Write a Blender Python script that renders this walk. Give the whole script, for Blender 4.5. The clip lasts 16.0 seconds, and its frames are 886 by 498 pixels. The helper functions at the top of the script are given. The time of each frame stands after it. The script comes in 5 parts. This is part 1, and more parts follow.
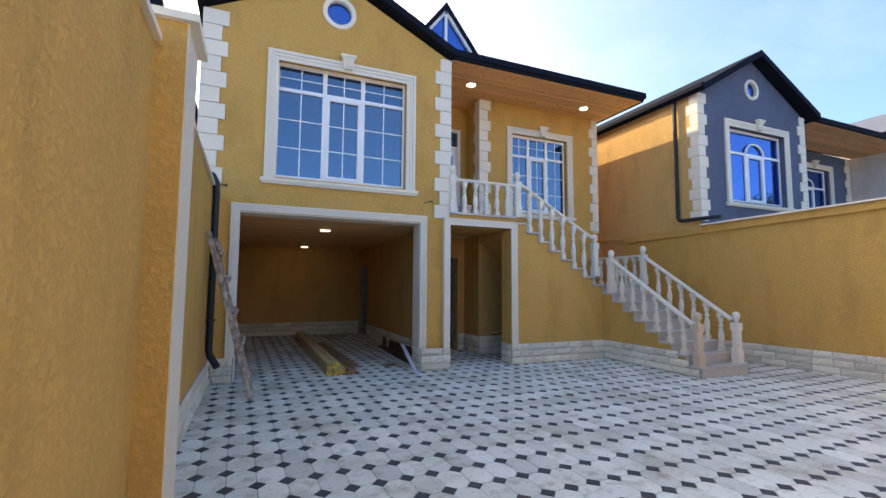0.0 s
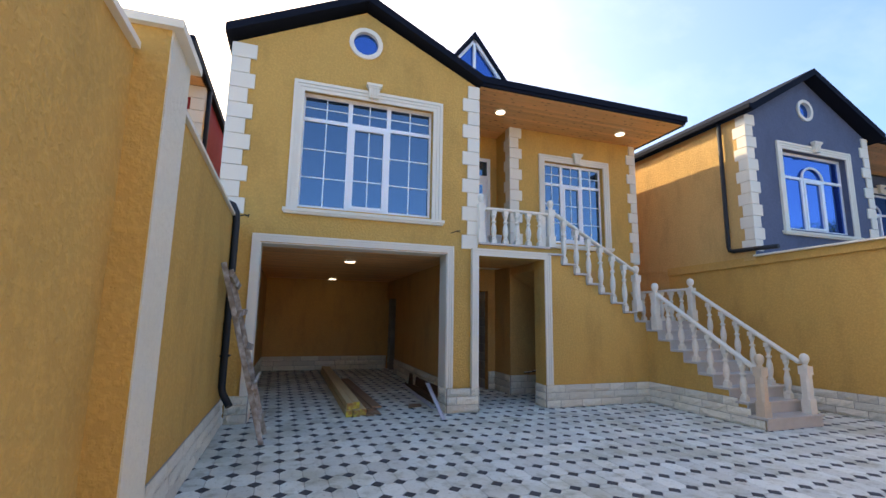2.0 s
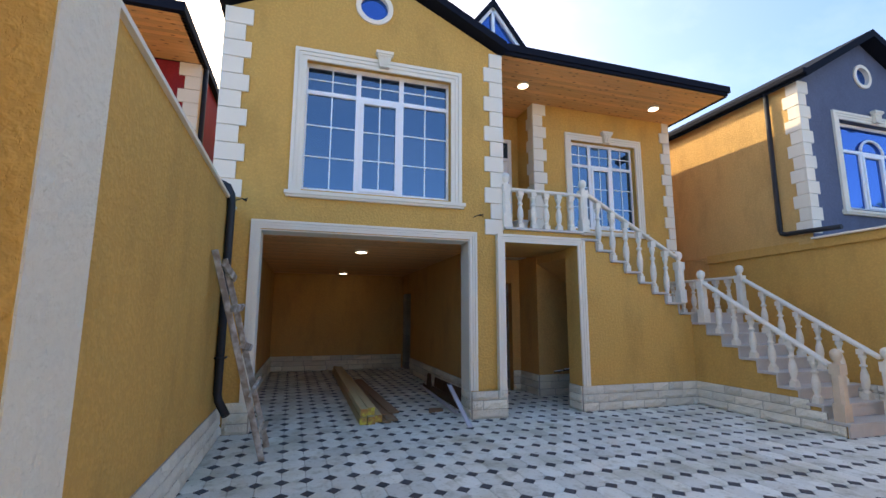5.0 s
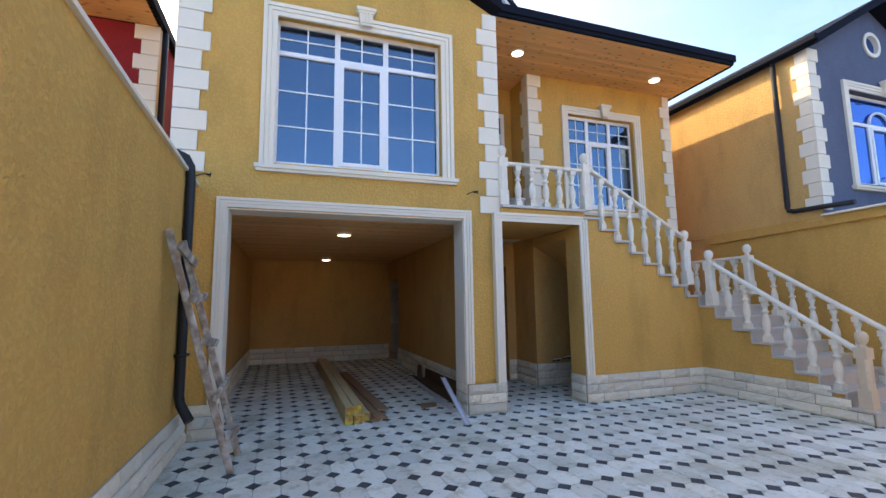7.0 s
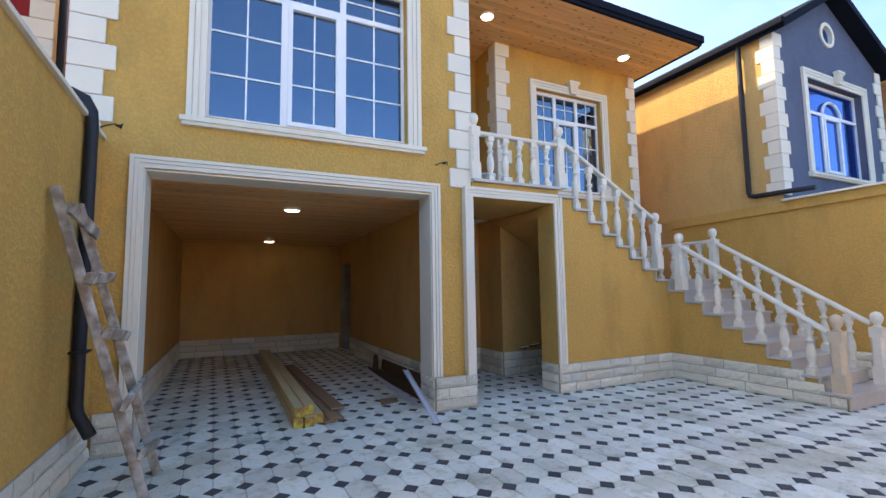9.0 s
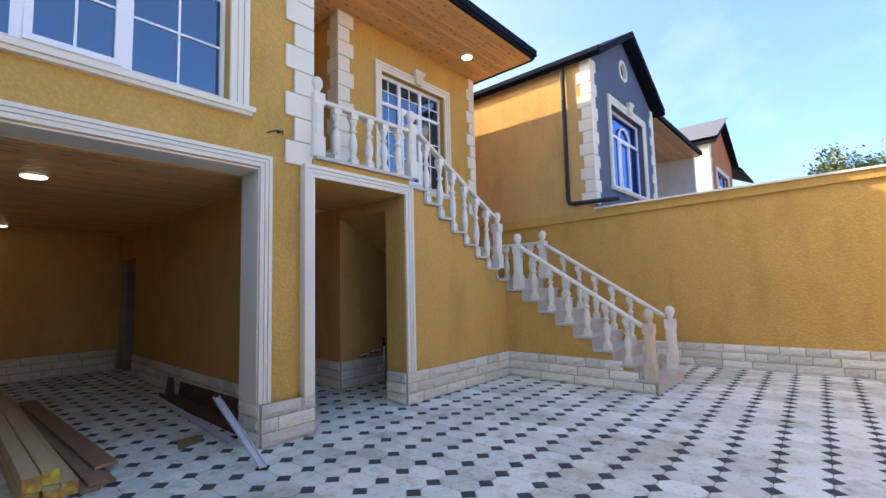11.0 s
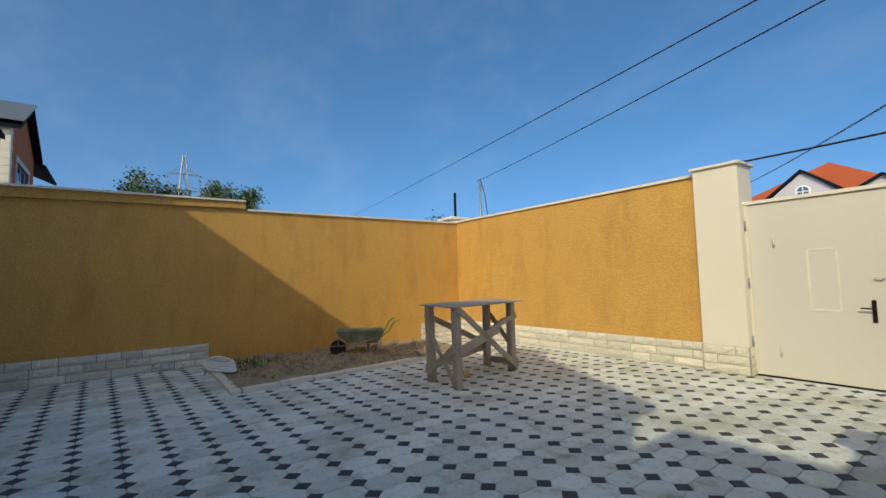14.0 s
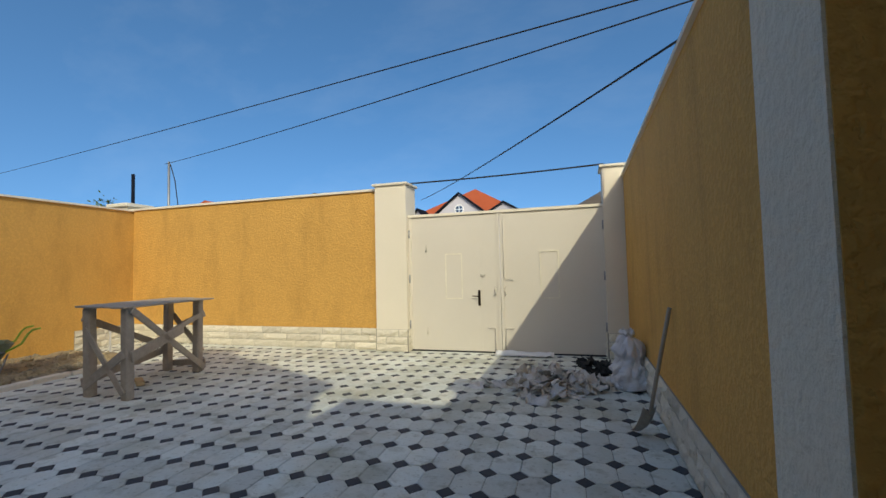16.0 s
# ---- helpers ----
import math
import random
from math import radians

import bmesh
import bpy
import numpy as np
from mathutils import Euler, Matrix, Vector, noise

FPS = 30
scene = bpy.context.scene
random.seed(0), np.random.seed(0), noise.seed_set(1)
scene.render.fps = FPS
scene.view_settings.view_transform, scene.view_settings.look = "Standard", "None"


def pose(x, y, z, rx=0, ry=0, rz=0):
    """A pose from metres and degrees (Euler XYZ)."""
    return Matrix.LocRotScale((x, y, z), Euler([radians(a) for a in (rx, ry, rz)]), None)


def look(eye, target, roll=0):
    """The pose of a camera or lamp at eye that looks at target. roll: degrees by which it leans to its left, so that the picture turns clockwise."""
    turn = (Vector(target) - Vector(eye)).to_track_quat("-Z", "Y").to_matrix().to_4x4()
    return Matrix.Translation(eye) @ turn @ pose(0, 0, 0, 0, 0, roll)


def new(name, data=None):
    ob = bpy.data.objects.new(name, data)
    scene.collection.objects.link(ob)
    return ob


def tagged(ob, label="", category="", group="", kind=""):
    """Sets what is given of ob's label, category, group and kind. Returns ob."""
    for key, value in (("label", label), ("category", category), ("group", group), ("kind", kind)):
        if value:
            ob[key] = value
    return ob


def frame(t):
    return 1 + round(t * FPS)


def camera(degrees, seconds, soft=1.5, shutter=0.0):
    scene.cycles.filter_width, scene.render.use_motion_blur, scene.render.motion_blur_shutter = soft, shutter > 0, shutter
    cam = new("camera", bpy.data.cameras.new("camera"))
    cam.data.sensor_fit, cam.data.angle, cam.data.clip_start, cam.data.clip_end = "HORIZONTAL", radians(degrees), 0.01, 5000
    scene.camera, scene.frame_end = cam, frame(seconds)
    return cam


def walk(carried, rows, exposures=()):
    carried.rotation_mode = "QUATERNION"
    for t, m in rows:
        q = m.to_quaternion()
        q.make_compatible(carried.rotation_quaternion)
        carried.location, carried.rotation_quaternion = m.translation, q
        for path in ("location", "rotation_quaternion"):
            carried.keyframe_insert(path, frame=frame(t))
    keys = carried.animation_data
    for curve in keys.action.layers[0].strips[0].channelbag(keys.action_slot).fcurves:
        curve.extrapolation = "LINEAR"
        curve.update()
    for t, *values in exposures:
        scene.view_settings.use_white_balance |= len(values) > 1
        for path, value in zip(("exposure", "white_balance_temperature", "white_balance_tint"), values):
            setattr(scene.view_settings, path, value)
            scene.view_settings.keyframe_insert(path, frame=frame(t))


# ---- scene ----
cam = camera(89.8, 16.0)
PATH = [
    (0, (0.076, 0.09, 1.495), (0.849, 1.927, 1.661), 0.4),
    (0.5, (0.107, 0.176, 1.522), (0.862, 2.019, 1.708), 0.4),
    (1, (0.207, 0.262, 1.554), (0.91, 2.111, 1.849), 0.1),
    (1.5, (0.288, 0.346, 1.551), (0.931, 2.214, 1.863), 0.8),
    (2, (0.339, 0.446, 1.532), (0.962, 2.321, 1.84), 0.9),
    (2.5, (0.365, 0.604, 1.542), (1.009, 2.47, 1.862), 0.8),
    (3, (0.311, 0.741, 1.543), (0.999, 2.594, 1.846), 0.3),
    (3.5, (0.282, 0.858, 1.533), (0.934, 2.727, 1.818), 0.2),
    (4, (0.38, 0.997, 1.516), (0.967, 2.883, 1.833), 0.1),
    (4.2, (0.418, 1.049, 1.499), (0.976, 2.943, 1.819), 0.3),
    (6.5, (0.478, 1.771, 1.488), (1.115, 3.653, 1.725), -0.6),
    (7, (0.553, 1.914, 1.485), (1.193, 3.793, 1.724), -0.8),
    (7.5, (0.588, 2.058, 1.459), (1.228, 3.941, 1.674), -0.7),
    (8, (0.573, 2.271, 1.468), (1.234, 4.147, 1.681), -0.5),
    (8.5, (0.554, 2.443, 1.458), (1.287, 4.294, 1.653), -0.9),
    (8.7, (0.559, 2.521, 1.442), (1.341, 4.351, 1.63), -0.9),
    (11, (0.806, 3.501, 1.44), (2.296, 4.824, 1.61), -1.4),
    (11.5, (0.9, 3.651, 1.454), (2.604, 4.686, 1.622), -1.5),
    (12, (0.954, 3.778, 1.443), (2.885, 4.271, 1.618), -1.9),
    (12.5, (0.97, 3.898, 1.445), (2.96, 3.795, 1.612), -2.1),
    (13, (0.89, 3.942, 1.415), (2.828, 3.477, 1.583), -2.0),
    (13.5, (0.725, 3.944, 1.434), (2.551, 3.14, 1.578), -1.5),
    (14, (0.604, 4.027, 1.414), (2.216, 2.851, 1.554), -1.4),
    (14.5, (0.552, 4.139, 1.427), (1.799, 2.58, 1.536), -1.9),
    (15, (0.463, 4.212, 1.42), (1.429, 2.464, 1.535), -2.0),
    (15.5, (0.309, 4.243, 1.416), (1.025, 2.379, 1.536), -1.7),
    (16, (0.199, 4.326, 1.395), (0.79, 2.418, 1.495), -1.3),
]
EXPOSURE = ((0, 2.58, 10000, 9), (4, 2.55, 9900, 9), (8.7, 2.98, 10300, 9), (11, 2.88, 10300, 13), (12, 2.48, 9700, 12), (12.5, 2.18, 9200, 8), (13.5, 1.3, 8400, 0), (14.5, 0.88, 8000, -2), (16, 0.98, 8100, -1))
walk(cam, [(t, look(eye, target, roll)) for t, eye, target, roll in PATH], EXPOSURE)

# ---- world, sun ----
world = bpy.data.worlds.new("world")
scene.world = world
world.use_nodes = True
wn = world.node_tree
sky = wn.nodes.new("ShaderNodeTexSky")
sky.sky_type, sky.sun_disc = "NISHITA", False
sky.sun_elevation, sky.sun_rotation = radians(33.2), radians(-27)
sky.air_density, sky.dust_density, sky.ozone_density = 0.5, 2.3, 2.6
# the haze belt lies low behind the walls: the sky is read a little above the true direction
way = wn.nodes.new("ShaderNodeTexCoord")
raised = wn.nodes.new("ShaderNodeVectorMath")
raised.operation = "ADD"
raised.inputs[1].default_value = (0, 0, 0.13)
wn.links.new(way.outputs["Generated"], raised.inputs[0])
unit = wn.nodes.new("ShaderNodeVectorMath")
unit.operation = "NORMALIZE"
wn.links.new(raised.outputs[0], unit.inputs[0])
wn.links.new(unit.outputs[0], sky.inputs[0])
hue = wn.nodes.new("ShaderNodeHueSaturation")
hue.inputs["Hue"].default_value, hue.inputs["Saturation"].default_value = 0.5, 1.25
wn.links.new(sky.outputs[0], hue.inputs["Color"])
grey = wn.nodes.new("ShaderNodeRGBToBW")
wn.links.new(hue.outputs[0], grey.inputs[0])
haze = wn.nodes.new("ShaderNodeMath")
haze.operation = "MULTIPLY_ADD"
wn.links.new(grey.outputs[0], haze.inputs[0])
haze.inputs[1].default_value, haze.inputs[2].default_value = 0.08, 0.9
calm = wn.nodes.new("ShaderNodeVectorMath")
calm.operation = "DIVIDE"
wn.links.new(hue.outputs[0], calm.inputs[0])
wn.links.new(haze.outputs[0], calm.inputs[1])
veil = wn.nodes.new("ShaderNodeTexNoise")
veil.inputs["Scale"].default_value, veil.inputs["Detail"].default_value, veil.inputs["Roughness"].default_value = 2.2, 6, 0.6
strands = wn.nodes.new("ShaderNodeMapping")
strands.inputs["Rotation"].default_value, strands.inputs["Scale"].default_value = (0.2, 0.5, 0.7), (1.0, 2.6, 3.2)
wn.links.new(way.outputs["Generated"], strands.inputs[0])
wn.links.new(strands.outputs[0], veil.inputs["Vector"])
thin = wn.nodes.new("ShaderNodeMapRange")
thin.inputs[1].default_value, thin.inputs[2].default_value, thin.inputs[4].default_value = 0.48, 0.8, 0.3
wn.links.new(veil.outputs[0], thin.inputs[0])
cirrus = wn.nodes.new("ShaderNodeMix")
cirrus.data_type = "RGBA"
wn.links.new(thin.outputs[0], cirrus.inputs[0])
wn.links.new(calm.outputs[0], cirrus.inputs[6])
white = wn.nodes.new("ShaderNodeVectorMath")
white.operation = "MULTIPLY_ADD"
wn.links.new(calm.outputs[0], white.inputs[0])
white.inputs[1].default_value, white.inputs[2].default_value = (1.1, 1.05, 1.0), (0.55, 0.5, 0.45)
wn.links.new(white.outputs[0], cirrus.inputs[7])
wn.links.new(cirrus.outputs[2], wn.nodes["Background"].inputs[0])
wn.nodes["Background"].inputs[1].default_value = 0.15
sun_data = bpy.data.lights.new("sun", "SUN")
sun_data.energy, sun_data.angle, sun_data.color = 1.1, radians(0.55), (1.0, 0.965, 0.87)
sun = new("sun", sun_data)
sun.matrix_world = look((-6.93, 13.63, 10.0), (0, 0, 0))


# ---- materials ----
def mat(name, color, rough=0.7, metal=0.0, vary=0.12, grain=40.0, bump=0.15, depth=0.004, stain=0.12, big=1.3, spec=0.4, pieces="", stretch=(1, 1, 1), hue=None, grime=0.0):
    """A procedural surface: base colour, two scales of variation, fine relief. pieces: 'object' or 'island' varies piece by piece."""
    m = bpy.data.materials.new(name)
    m.use_nodes = True
    t = m.node_tree
    n, l = t.nodes, t.links
    b = n["Principled BSDF"]
    b.inputs["Roughness"].default_value, b.inputs["Metallic"].default_value = rough, metal
    b.inputs["Specular IOR Level"].default_value = spec
    geo = n.new("ShaderNodeNewGeometry")
    mp = n.new("ShaderNodeMapping")
    mp.inputs["Scale"].default_value = stretch
    l.new(geo.outputs["Position"], mp.inputs[0])
    fine = n.new("ShaderNodeTexNoise")
    fine.inputs["Scale"].default_value, fine.inputs["Detail"].default_value, fine.inputs["Roughness"].default_value = grain, 6, 0.65
    l.new(mp.outputs[0], fine.inputs["Vector"])
    wide = n.new("ShaderNodeTexNoise")
    wide.inputs["Scale"].default_value, wide.inputs["Detail"].default_value = big, 5
    l.new(mp.outputs[0], wide.inputs["Vector"])
    add = n.new("ShaderNodeMath")
    add.operation = "MULTIPLY_ADD"
    l.new(fine.outputs[0], add.inputs[0])
    add.inputs[1].default_value = vary * 2
    add.inputs[2].default_value = 1 - vary - stain
    add2 = n.new("ShaderNodeMath")
    add2.operation = "MULTIPLY_ADD"
    l.new(wide.outputs[0], add2.inputs[0])
    add2.inputs[1].default_value = stain * 2
    l.new(add.outputs[0], add2.inputs[2])
    value = add2.outputs[0]
    if pieces:
        rnd = n.new("ShaderNodeObjectInfo").outputs["Random"] if pieces == "object" else geo.outputs["Random Per Island"]
        mul = n.new("ShaderNodeMath")
        mul.operation = "MULTIPLY_ADD"
        l.new(rnd, mul.inputs[0])
        mul.inputs[1].default_value, mul.inputs[2].default_value = 0.3, 0.85
        both = n.new("ShaderNodeMath")
        both.operation = "MULTIPLY"
        l.new(mul.outputs[0], both.inputs[0])
        l.new(value, both.inputs[1])
        value = both.outputs[0]
    scale = n.new("ShaderNodeVectorMath")
    scale.operation = "SCALE"
    if hue:
        mix = n.new("ShaderNodeMix")
        mix.data_type = "RGBA"
        mix.inputs[6].default_value, mix.inputs[7].default_value = (*color, 1), (*hue, 1)
        ramp = n.new("ShaderNodeMapRange")
        ramp.inputs[1].default_value, ramp.inputs[2].default_value = 0.42, 0.68
        l.new(wide.outputs[0], ramp.inputs[0])
        l.new(ramp.outputs[0], mix.inputs[0])
        l.new(mix.outputs[2], scale.inputs[0])
    else:
        scale.inputs[0].default_value = color
    l.new(value, scale.inputs["Scale"])
    l.new(scale.outputs[0], b.inputs["Base Color"])
    if grime:
        # scuffs and dried spills with ragged outlines
        src = scale.outputs[0]
        for size, lo, hi, tone in ((1.1, 0.50, 0.64, (0.70, 0.68, 0.59)), (5.5, 0.53, 0.66, (0.62, 0.60, 0.53)), (24, 0.58, 0.68, (0.55, 0.53, 0.47))):
            tex = n.new("ShaderNodeTexNoise")
            tex.inputs["Scale"].default_value, tex.inputs["Detail"].default_value, tex.inputs["Roughness"].default_value = size, 6, 0.6
            l.new(geo.outputs["Position"], tex.inputs["Vector"])
            cut = n.new("ShaderNodeMapRange")
            cut.inputs[1].default_value, cut.inputs[2].default_value, cut.inputs[4].default_value = lo, hi, grime
            l.new(tex.outputs[0], cut.inputs[0])
            mul = n.new("ShaderNodeMix")
            mul.data_type, mul.blend_type = "RGBA", "MULTIPLY"
            l.new(cut.outputs[0], mul.inputs[0])
            l.new(src, mul.inputs[6])
            mul.inputs[7].default_value = (*tone, 1)
            src = mul.outputs[2]
        l.new(src, b.inputs["Base Color"])
    if bump:
        bp = n.new("ShaderNodeBump")
        bp.inputs["Strength"].default_value, bp.inputs["Distance"].default_value = bump, depth
        l.new(fine.outputs[0], bp.inputs["Height"])
        l.new(bp.outputs[0], b.inputs["Normal"])
    return m


def stucco(name, color, scale=30.0, strength=0.5, light=1.07):
    """Rubbed 'bark beetle' render: raised grains with short worm tracks between them."""
    m = mat(name, color, rough=0.85, vary=0.06, grain=90, bump=0, stain=0.07, big=0.9, spec=0.2)
    t = m.node_tree
    n, l = t.nodes, t.links
    b = n["Principled BSDF"]
    geo = n.new("ShaderNodeNewGeometry")
    warp = n.new("ShaderNodeTexNoise")
    warp.inputs["Scale"].default_value, warp.inputs["Detail"].default_value = scale * 0.5, 3
    l.new(geo.outputs["Position"], warp.inputs["Vector"])
    off = n.new("ShaderNodeVectorMath")
    off.operation = "MULTIPLY_ADD"
    l.new(warp.outputs["Color"], off.inputs[0])
    off.inputs[1].default_value = (0.022, 0.022, 0.022)
    l.new(geo.outputs["Position"], off.inputs[2])
    worm = n.new("ShaderNodeTexNoise")
    worm.inputs["Scale"].default_value, worm.inputs["Detail"].default_value, worm.inputs["Roughness"].default_value = scale, 2, 0.5
    l.new(off.outputs[0], worm.inputs["Vector"])
    ramp = n.new("ShaderNodeMapRange")
    ramp.inputs[1].default_value, ramp.inputs[2].default_value = 0.42, 0.66
    l.new(worm.outputs[0], ramp.inputs[0])
    grit = n.new("ShaderNodeTexNoise")
    grit.inputs["Scale"].default_value, grit.inputs["Detail"].default_value = 150, 4
    l.new(geo.outputs["Position"], grit.inputs["Vector"])
    sumv = n.new("ShaderNodeMath")
    sumv.operation = "MULTIPLY_ADD"
    l.new(grit.outputs[0], sumv.inputs[0])
    sumv.inputs[1].default_value = 0.35
    l.new(ramp.outputs[0], sumv.inputs[2])
    bp = n.new("ShaderNodeBump")
    bp.inputs["Strength"].default_value, bp.inputs["Distance"].default_value = strength, 0.009
    lump = n.new("ShaderNodeTexNoise")
    lump.inputs["Scale"].default_value, lump.inputs["Detail"].default_value = 6.5, 4
    l.new(geo.outputs["Position"], lump.inputs["Vector"])
    swell = n.new("ShaderNodeMath")
    swell.operation = "MULTIPLY_ADD"
    l.new(lump.outputs[0], swell.inputs[0])
    swell.inputs[1].default_value = 0.8
    l.new(sumv.outputs[0], swell.inputs[2])
    # short dragged pits
    drag = n.new("ShaderNodeMapping")
    drag.inputs["Scale"].default_value = (1.0, 1.0, 0.55)
    l.new(geo.outputs["Position"], drag.inputs[0])
    pit = n.new("ShaderNodeTexNoise")
    pit.inputs["Scale"].default_value, pit.inputs["Detail"].default_value, pit.inputs["Roughness"].default_value = 46, 3, 0.6
    l.new(drag.outputs[0], pit.inputs["Vector"])
    deep = n.new("ShaderNodeMapRange")
    deep.inputs[1].default_value, deep.inputs[2].default_value, deep.inputs[4].default_value = 0.62, 0.72, -1.5
    l.new(pit.outputs[0], deep.inputs[0])
    both = n.new("ShaderNodeMath")
    both.operation = "ADD"
    l.new(swell.outputs[0], both.inputs[0])
    l.new(deep.outputs[0], both.inputs[1])
    l.new(both.outputs[0], bp.inputs["Height"])
    l.new(bp.outputs[0], b.inputs["Normal"])
    src = b.inputs["Base Color"].links[0].from_socket
    # highlights on the raised grains and shade in the tracks, put into the colour
    up = n.new("ShaderNodeMapRange")
    up.inputs[3].default_value, up.inputs[4].default_value = 0.965, light
    l.new(ramp.outputs[0], up.inputs[0])
    sc = n.new("ShaderNodeVectorMath")
    sc.operation = "SCALE"
    l.new(src, sc.inputs[0])
    # rain streaks and rubbed patches
    run = n.new("ShaderNodeMapping")
    run.inputs["Scale"].default_value = (2.4, 2.4, 0.9)
    l.new(geo.outputs["Position"], run.inputs[0])
    streak = n.new("ShaderNodeTexNoise")
    streak.inputs["Scale"].default_value, streak.inputs["Detail"].default_value, streak.inputs["Roughness"].default_value = 1.0, 5, 0.6
    l.new(run.outputs[0], streak.inputs["Vector"])
    worn = n.new("ShaderNodeMapRange")
    worn.inputs[1].default_value, worn.inputs[2].default_value = 0.48, 0.68
    worn.inputs[3].default_value, worn.inputs[4].default_value = 1.03, 0.88
    l.new(streak.outputs[0], worn.inputs[0])
    dim = n.new("ShaderNodeMath")
    dim.operation = "MULTIPLY"
    l.new(up.outputs[0], dim.inputs[0])
    l.new(worn.outputs[0], dim.inputs[1])
    l.new(dim.outputs[0], sc.inputs["Scale"])
    l.new(sc.outputs[0], b.inputs["Base Color"])
    return m


def glass(name, tint, body, mirror=0.55):
    """Reflective film glass: a dark tinted body under a mirror-like coat."""
    m = bpy.data.materials.new(name)
    m.use_nodes = True
    n, l = m.node_tree.nodes, m.node_tree.links
    b = n["Principled BSDF"]
    b.inputs["Base Color"].default_value, b.inputs["Roughness"].default_value = (*body, 1), 0.04
    g = n.new("ShaderNodeBsdfGlossy")
    g.inputs["Color"].default_value, g.inputs["Roughness"].default_value = (*tint, 1), 0.03
    w = n.new("ShaderNodeTexNoise")
    w.inputs["Scale"].default_value = 1.7
    geo = n.new("ShaderNodeNewGeometry")
    l.new(geo.outputs["Position"], w.inputs["Vector"])
    bp = n.new("ShaderNodeBump")
    bp.inputs["Strength"].default_value, bp.inputs["Distance"].default_value = 0.05, 0.02
    l.new(w.outputs[0], bp.inputs["Height"])
    l.new(bp.outputs[0], g.inputs["Normal"])
    mx = n.new("ShaderNodeMixShader")
    mx.inputs[0].default_value = mirror
    l.new(b.outputs[0], mx.inputs[1])
    l.new(g.outputs[0], mx.inputs[2])
    l.new(mx.outputs[0], n["Material Output"].inputs[0])
    return m


def glow(name, color, strength):
    m = bpy.data.materials.new(name)
    m.use_nodes = True
    b = m.node_tree.nodes["Principled BSDF"]
    b.inputs["Emission Color"].default_value, b.inputs["Emission Strength"].default_value = (*color, 1), strength
    return m


YELLOW = stucco("ochre_stucco", (0.605, 0.345, 0.102))
YELLOW_IN = stucco("ochre_garage_stucco", (0.58, 0.32, 0.115), 30, 0.4, 1.06)
# the same ochre, paled all over to stand in for strong sunlight
OCHRE_SUNLIT = stucco("sunlit_ochre_stucco", (0.63, 0.38, 0.15))
GREY_BLUE = stucco("slate_blue_stucco", (0.10, 0.125, 0.19), 30, 0.4, 1.1)
RED = stucco("dark_red_stucco", (0.30, 0.025, 0.03), 30, 0.3, 1.05)
ORANGE = stucco("orange_stucco", (0.55, 0.16, 0.06), 30, 0.3, 1.05)
PALE = stucco("pale_stucco", (0.62, 0.58, 0.55), 30, 0.3, 1.05)
CREAM = mat("cream_plaster", (0.78, 0.72, 0.61), 0.75, vary=0.05, grain=60, bump=0.2, depth=0.002, stain=0.06)
BONE = mat("rough_cream_plaster", (0.76, 0.70, 0.57), 0.85, vary=0.08, grain=22, bump=0.9, depth=0.022, stain=0.08)
STONE = mat("cream_split_stone", (0.74, 0.69, 0.58), 0.9, vary=0.16, grain=40, bump=1.0, depth=0.02, stain=0.1, pieces="object")
JOINT = mat("stone_joint_mortar", (0.36, 0.33, 0.28), 0.95, vary=0.1, grain=80)
MARBLE = mat("grey_beige_marble", (0.52, 0.48, 0.44), 0.35, vary=0.12, grain=9, bump=0.05, stain=0.16, big=3)
CAST = mat("whitish_cast_stone", (0.76, 0.70, 0.60), 0.7, vary=0.12, grain=22, bump=0.25, depth=0.002, stain=0.14, big=6)
CAST_TAN = mat("tan_cast_stone", (0.62, 0.49, 0.36), 0.7, vary=0.12, grain=22, bump=0.25, depth=0.002, stain=0.14, big=6)
PVC = mat("white_pvc", (0.82, 0.83, 0.85), 0.35, vary=0.02, bump=0, stain=0.03)
SOFFIT = mat("varnished_pine_boards", (0.74, 0.40, 0.175), 0.4, vary=0.2, grain=14, bump=0.1, stain=0.16, big=4, pieces="object", stretch=(0.12, 1, 1))
def knots(m):
    """Small dark knots with a ring, scattered along the boards."""
    n, l = m.node_tree.nodes, m.node_tree.links
    b = n["Principled BSDF"]
    src = b.inputs["Base Color"].links[0].from_socket
    geo = n.new("ShaderNodeNewGeometry")
    mp = n.new("ShaderNodeMapping")
    mp.inputs["Scale"].default_value = (2.6, 6.5, 1.0)
    l.new(geo.outputs["Position"], mp.inputs[0])
    cell = n.new("ShaderNodeTexVoronoi")
    cell.voronoi_dimensions = "2D"
    cell.inputs["Scale"].default_value = 1.0
    l.new(mp.outputs[0], cell.inputs["Vector"])
    fade = n.new("ShaderNodeMapRange")
    fade.inputs[1].default_value, fade.inputs[2].default_value = 0.05, 0.13
    fade.inputs[3].default_value, fade.inputs[4].default_value = 0.8, 0.0
    l.new(cell.outputs["Distance"], fade.inputs[0])
    mix = n.new("ShaderNodeMix")
    mix.data_type, mix.blend_type = "RGBA", "MULTIPLY"
    l.new(fade.outputs[0], mix.inputs[0])
    l.new(src, mix.inputs[6])
    mix.inputs[7].default_value = (0.35, 0.22, 0.15, 1)
    l.new(mix.outputs[2], b.inputs["Base Color"])


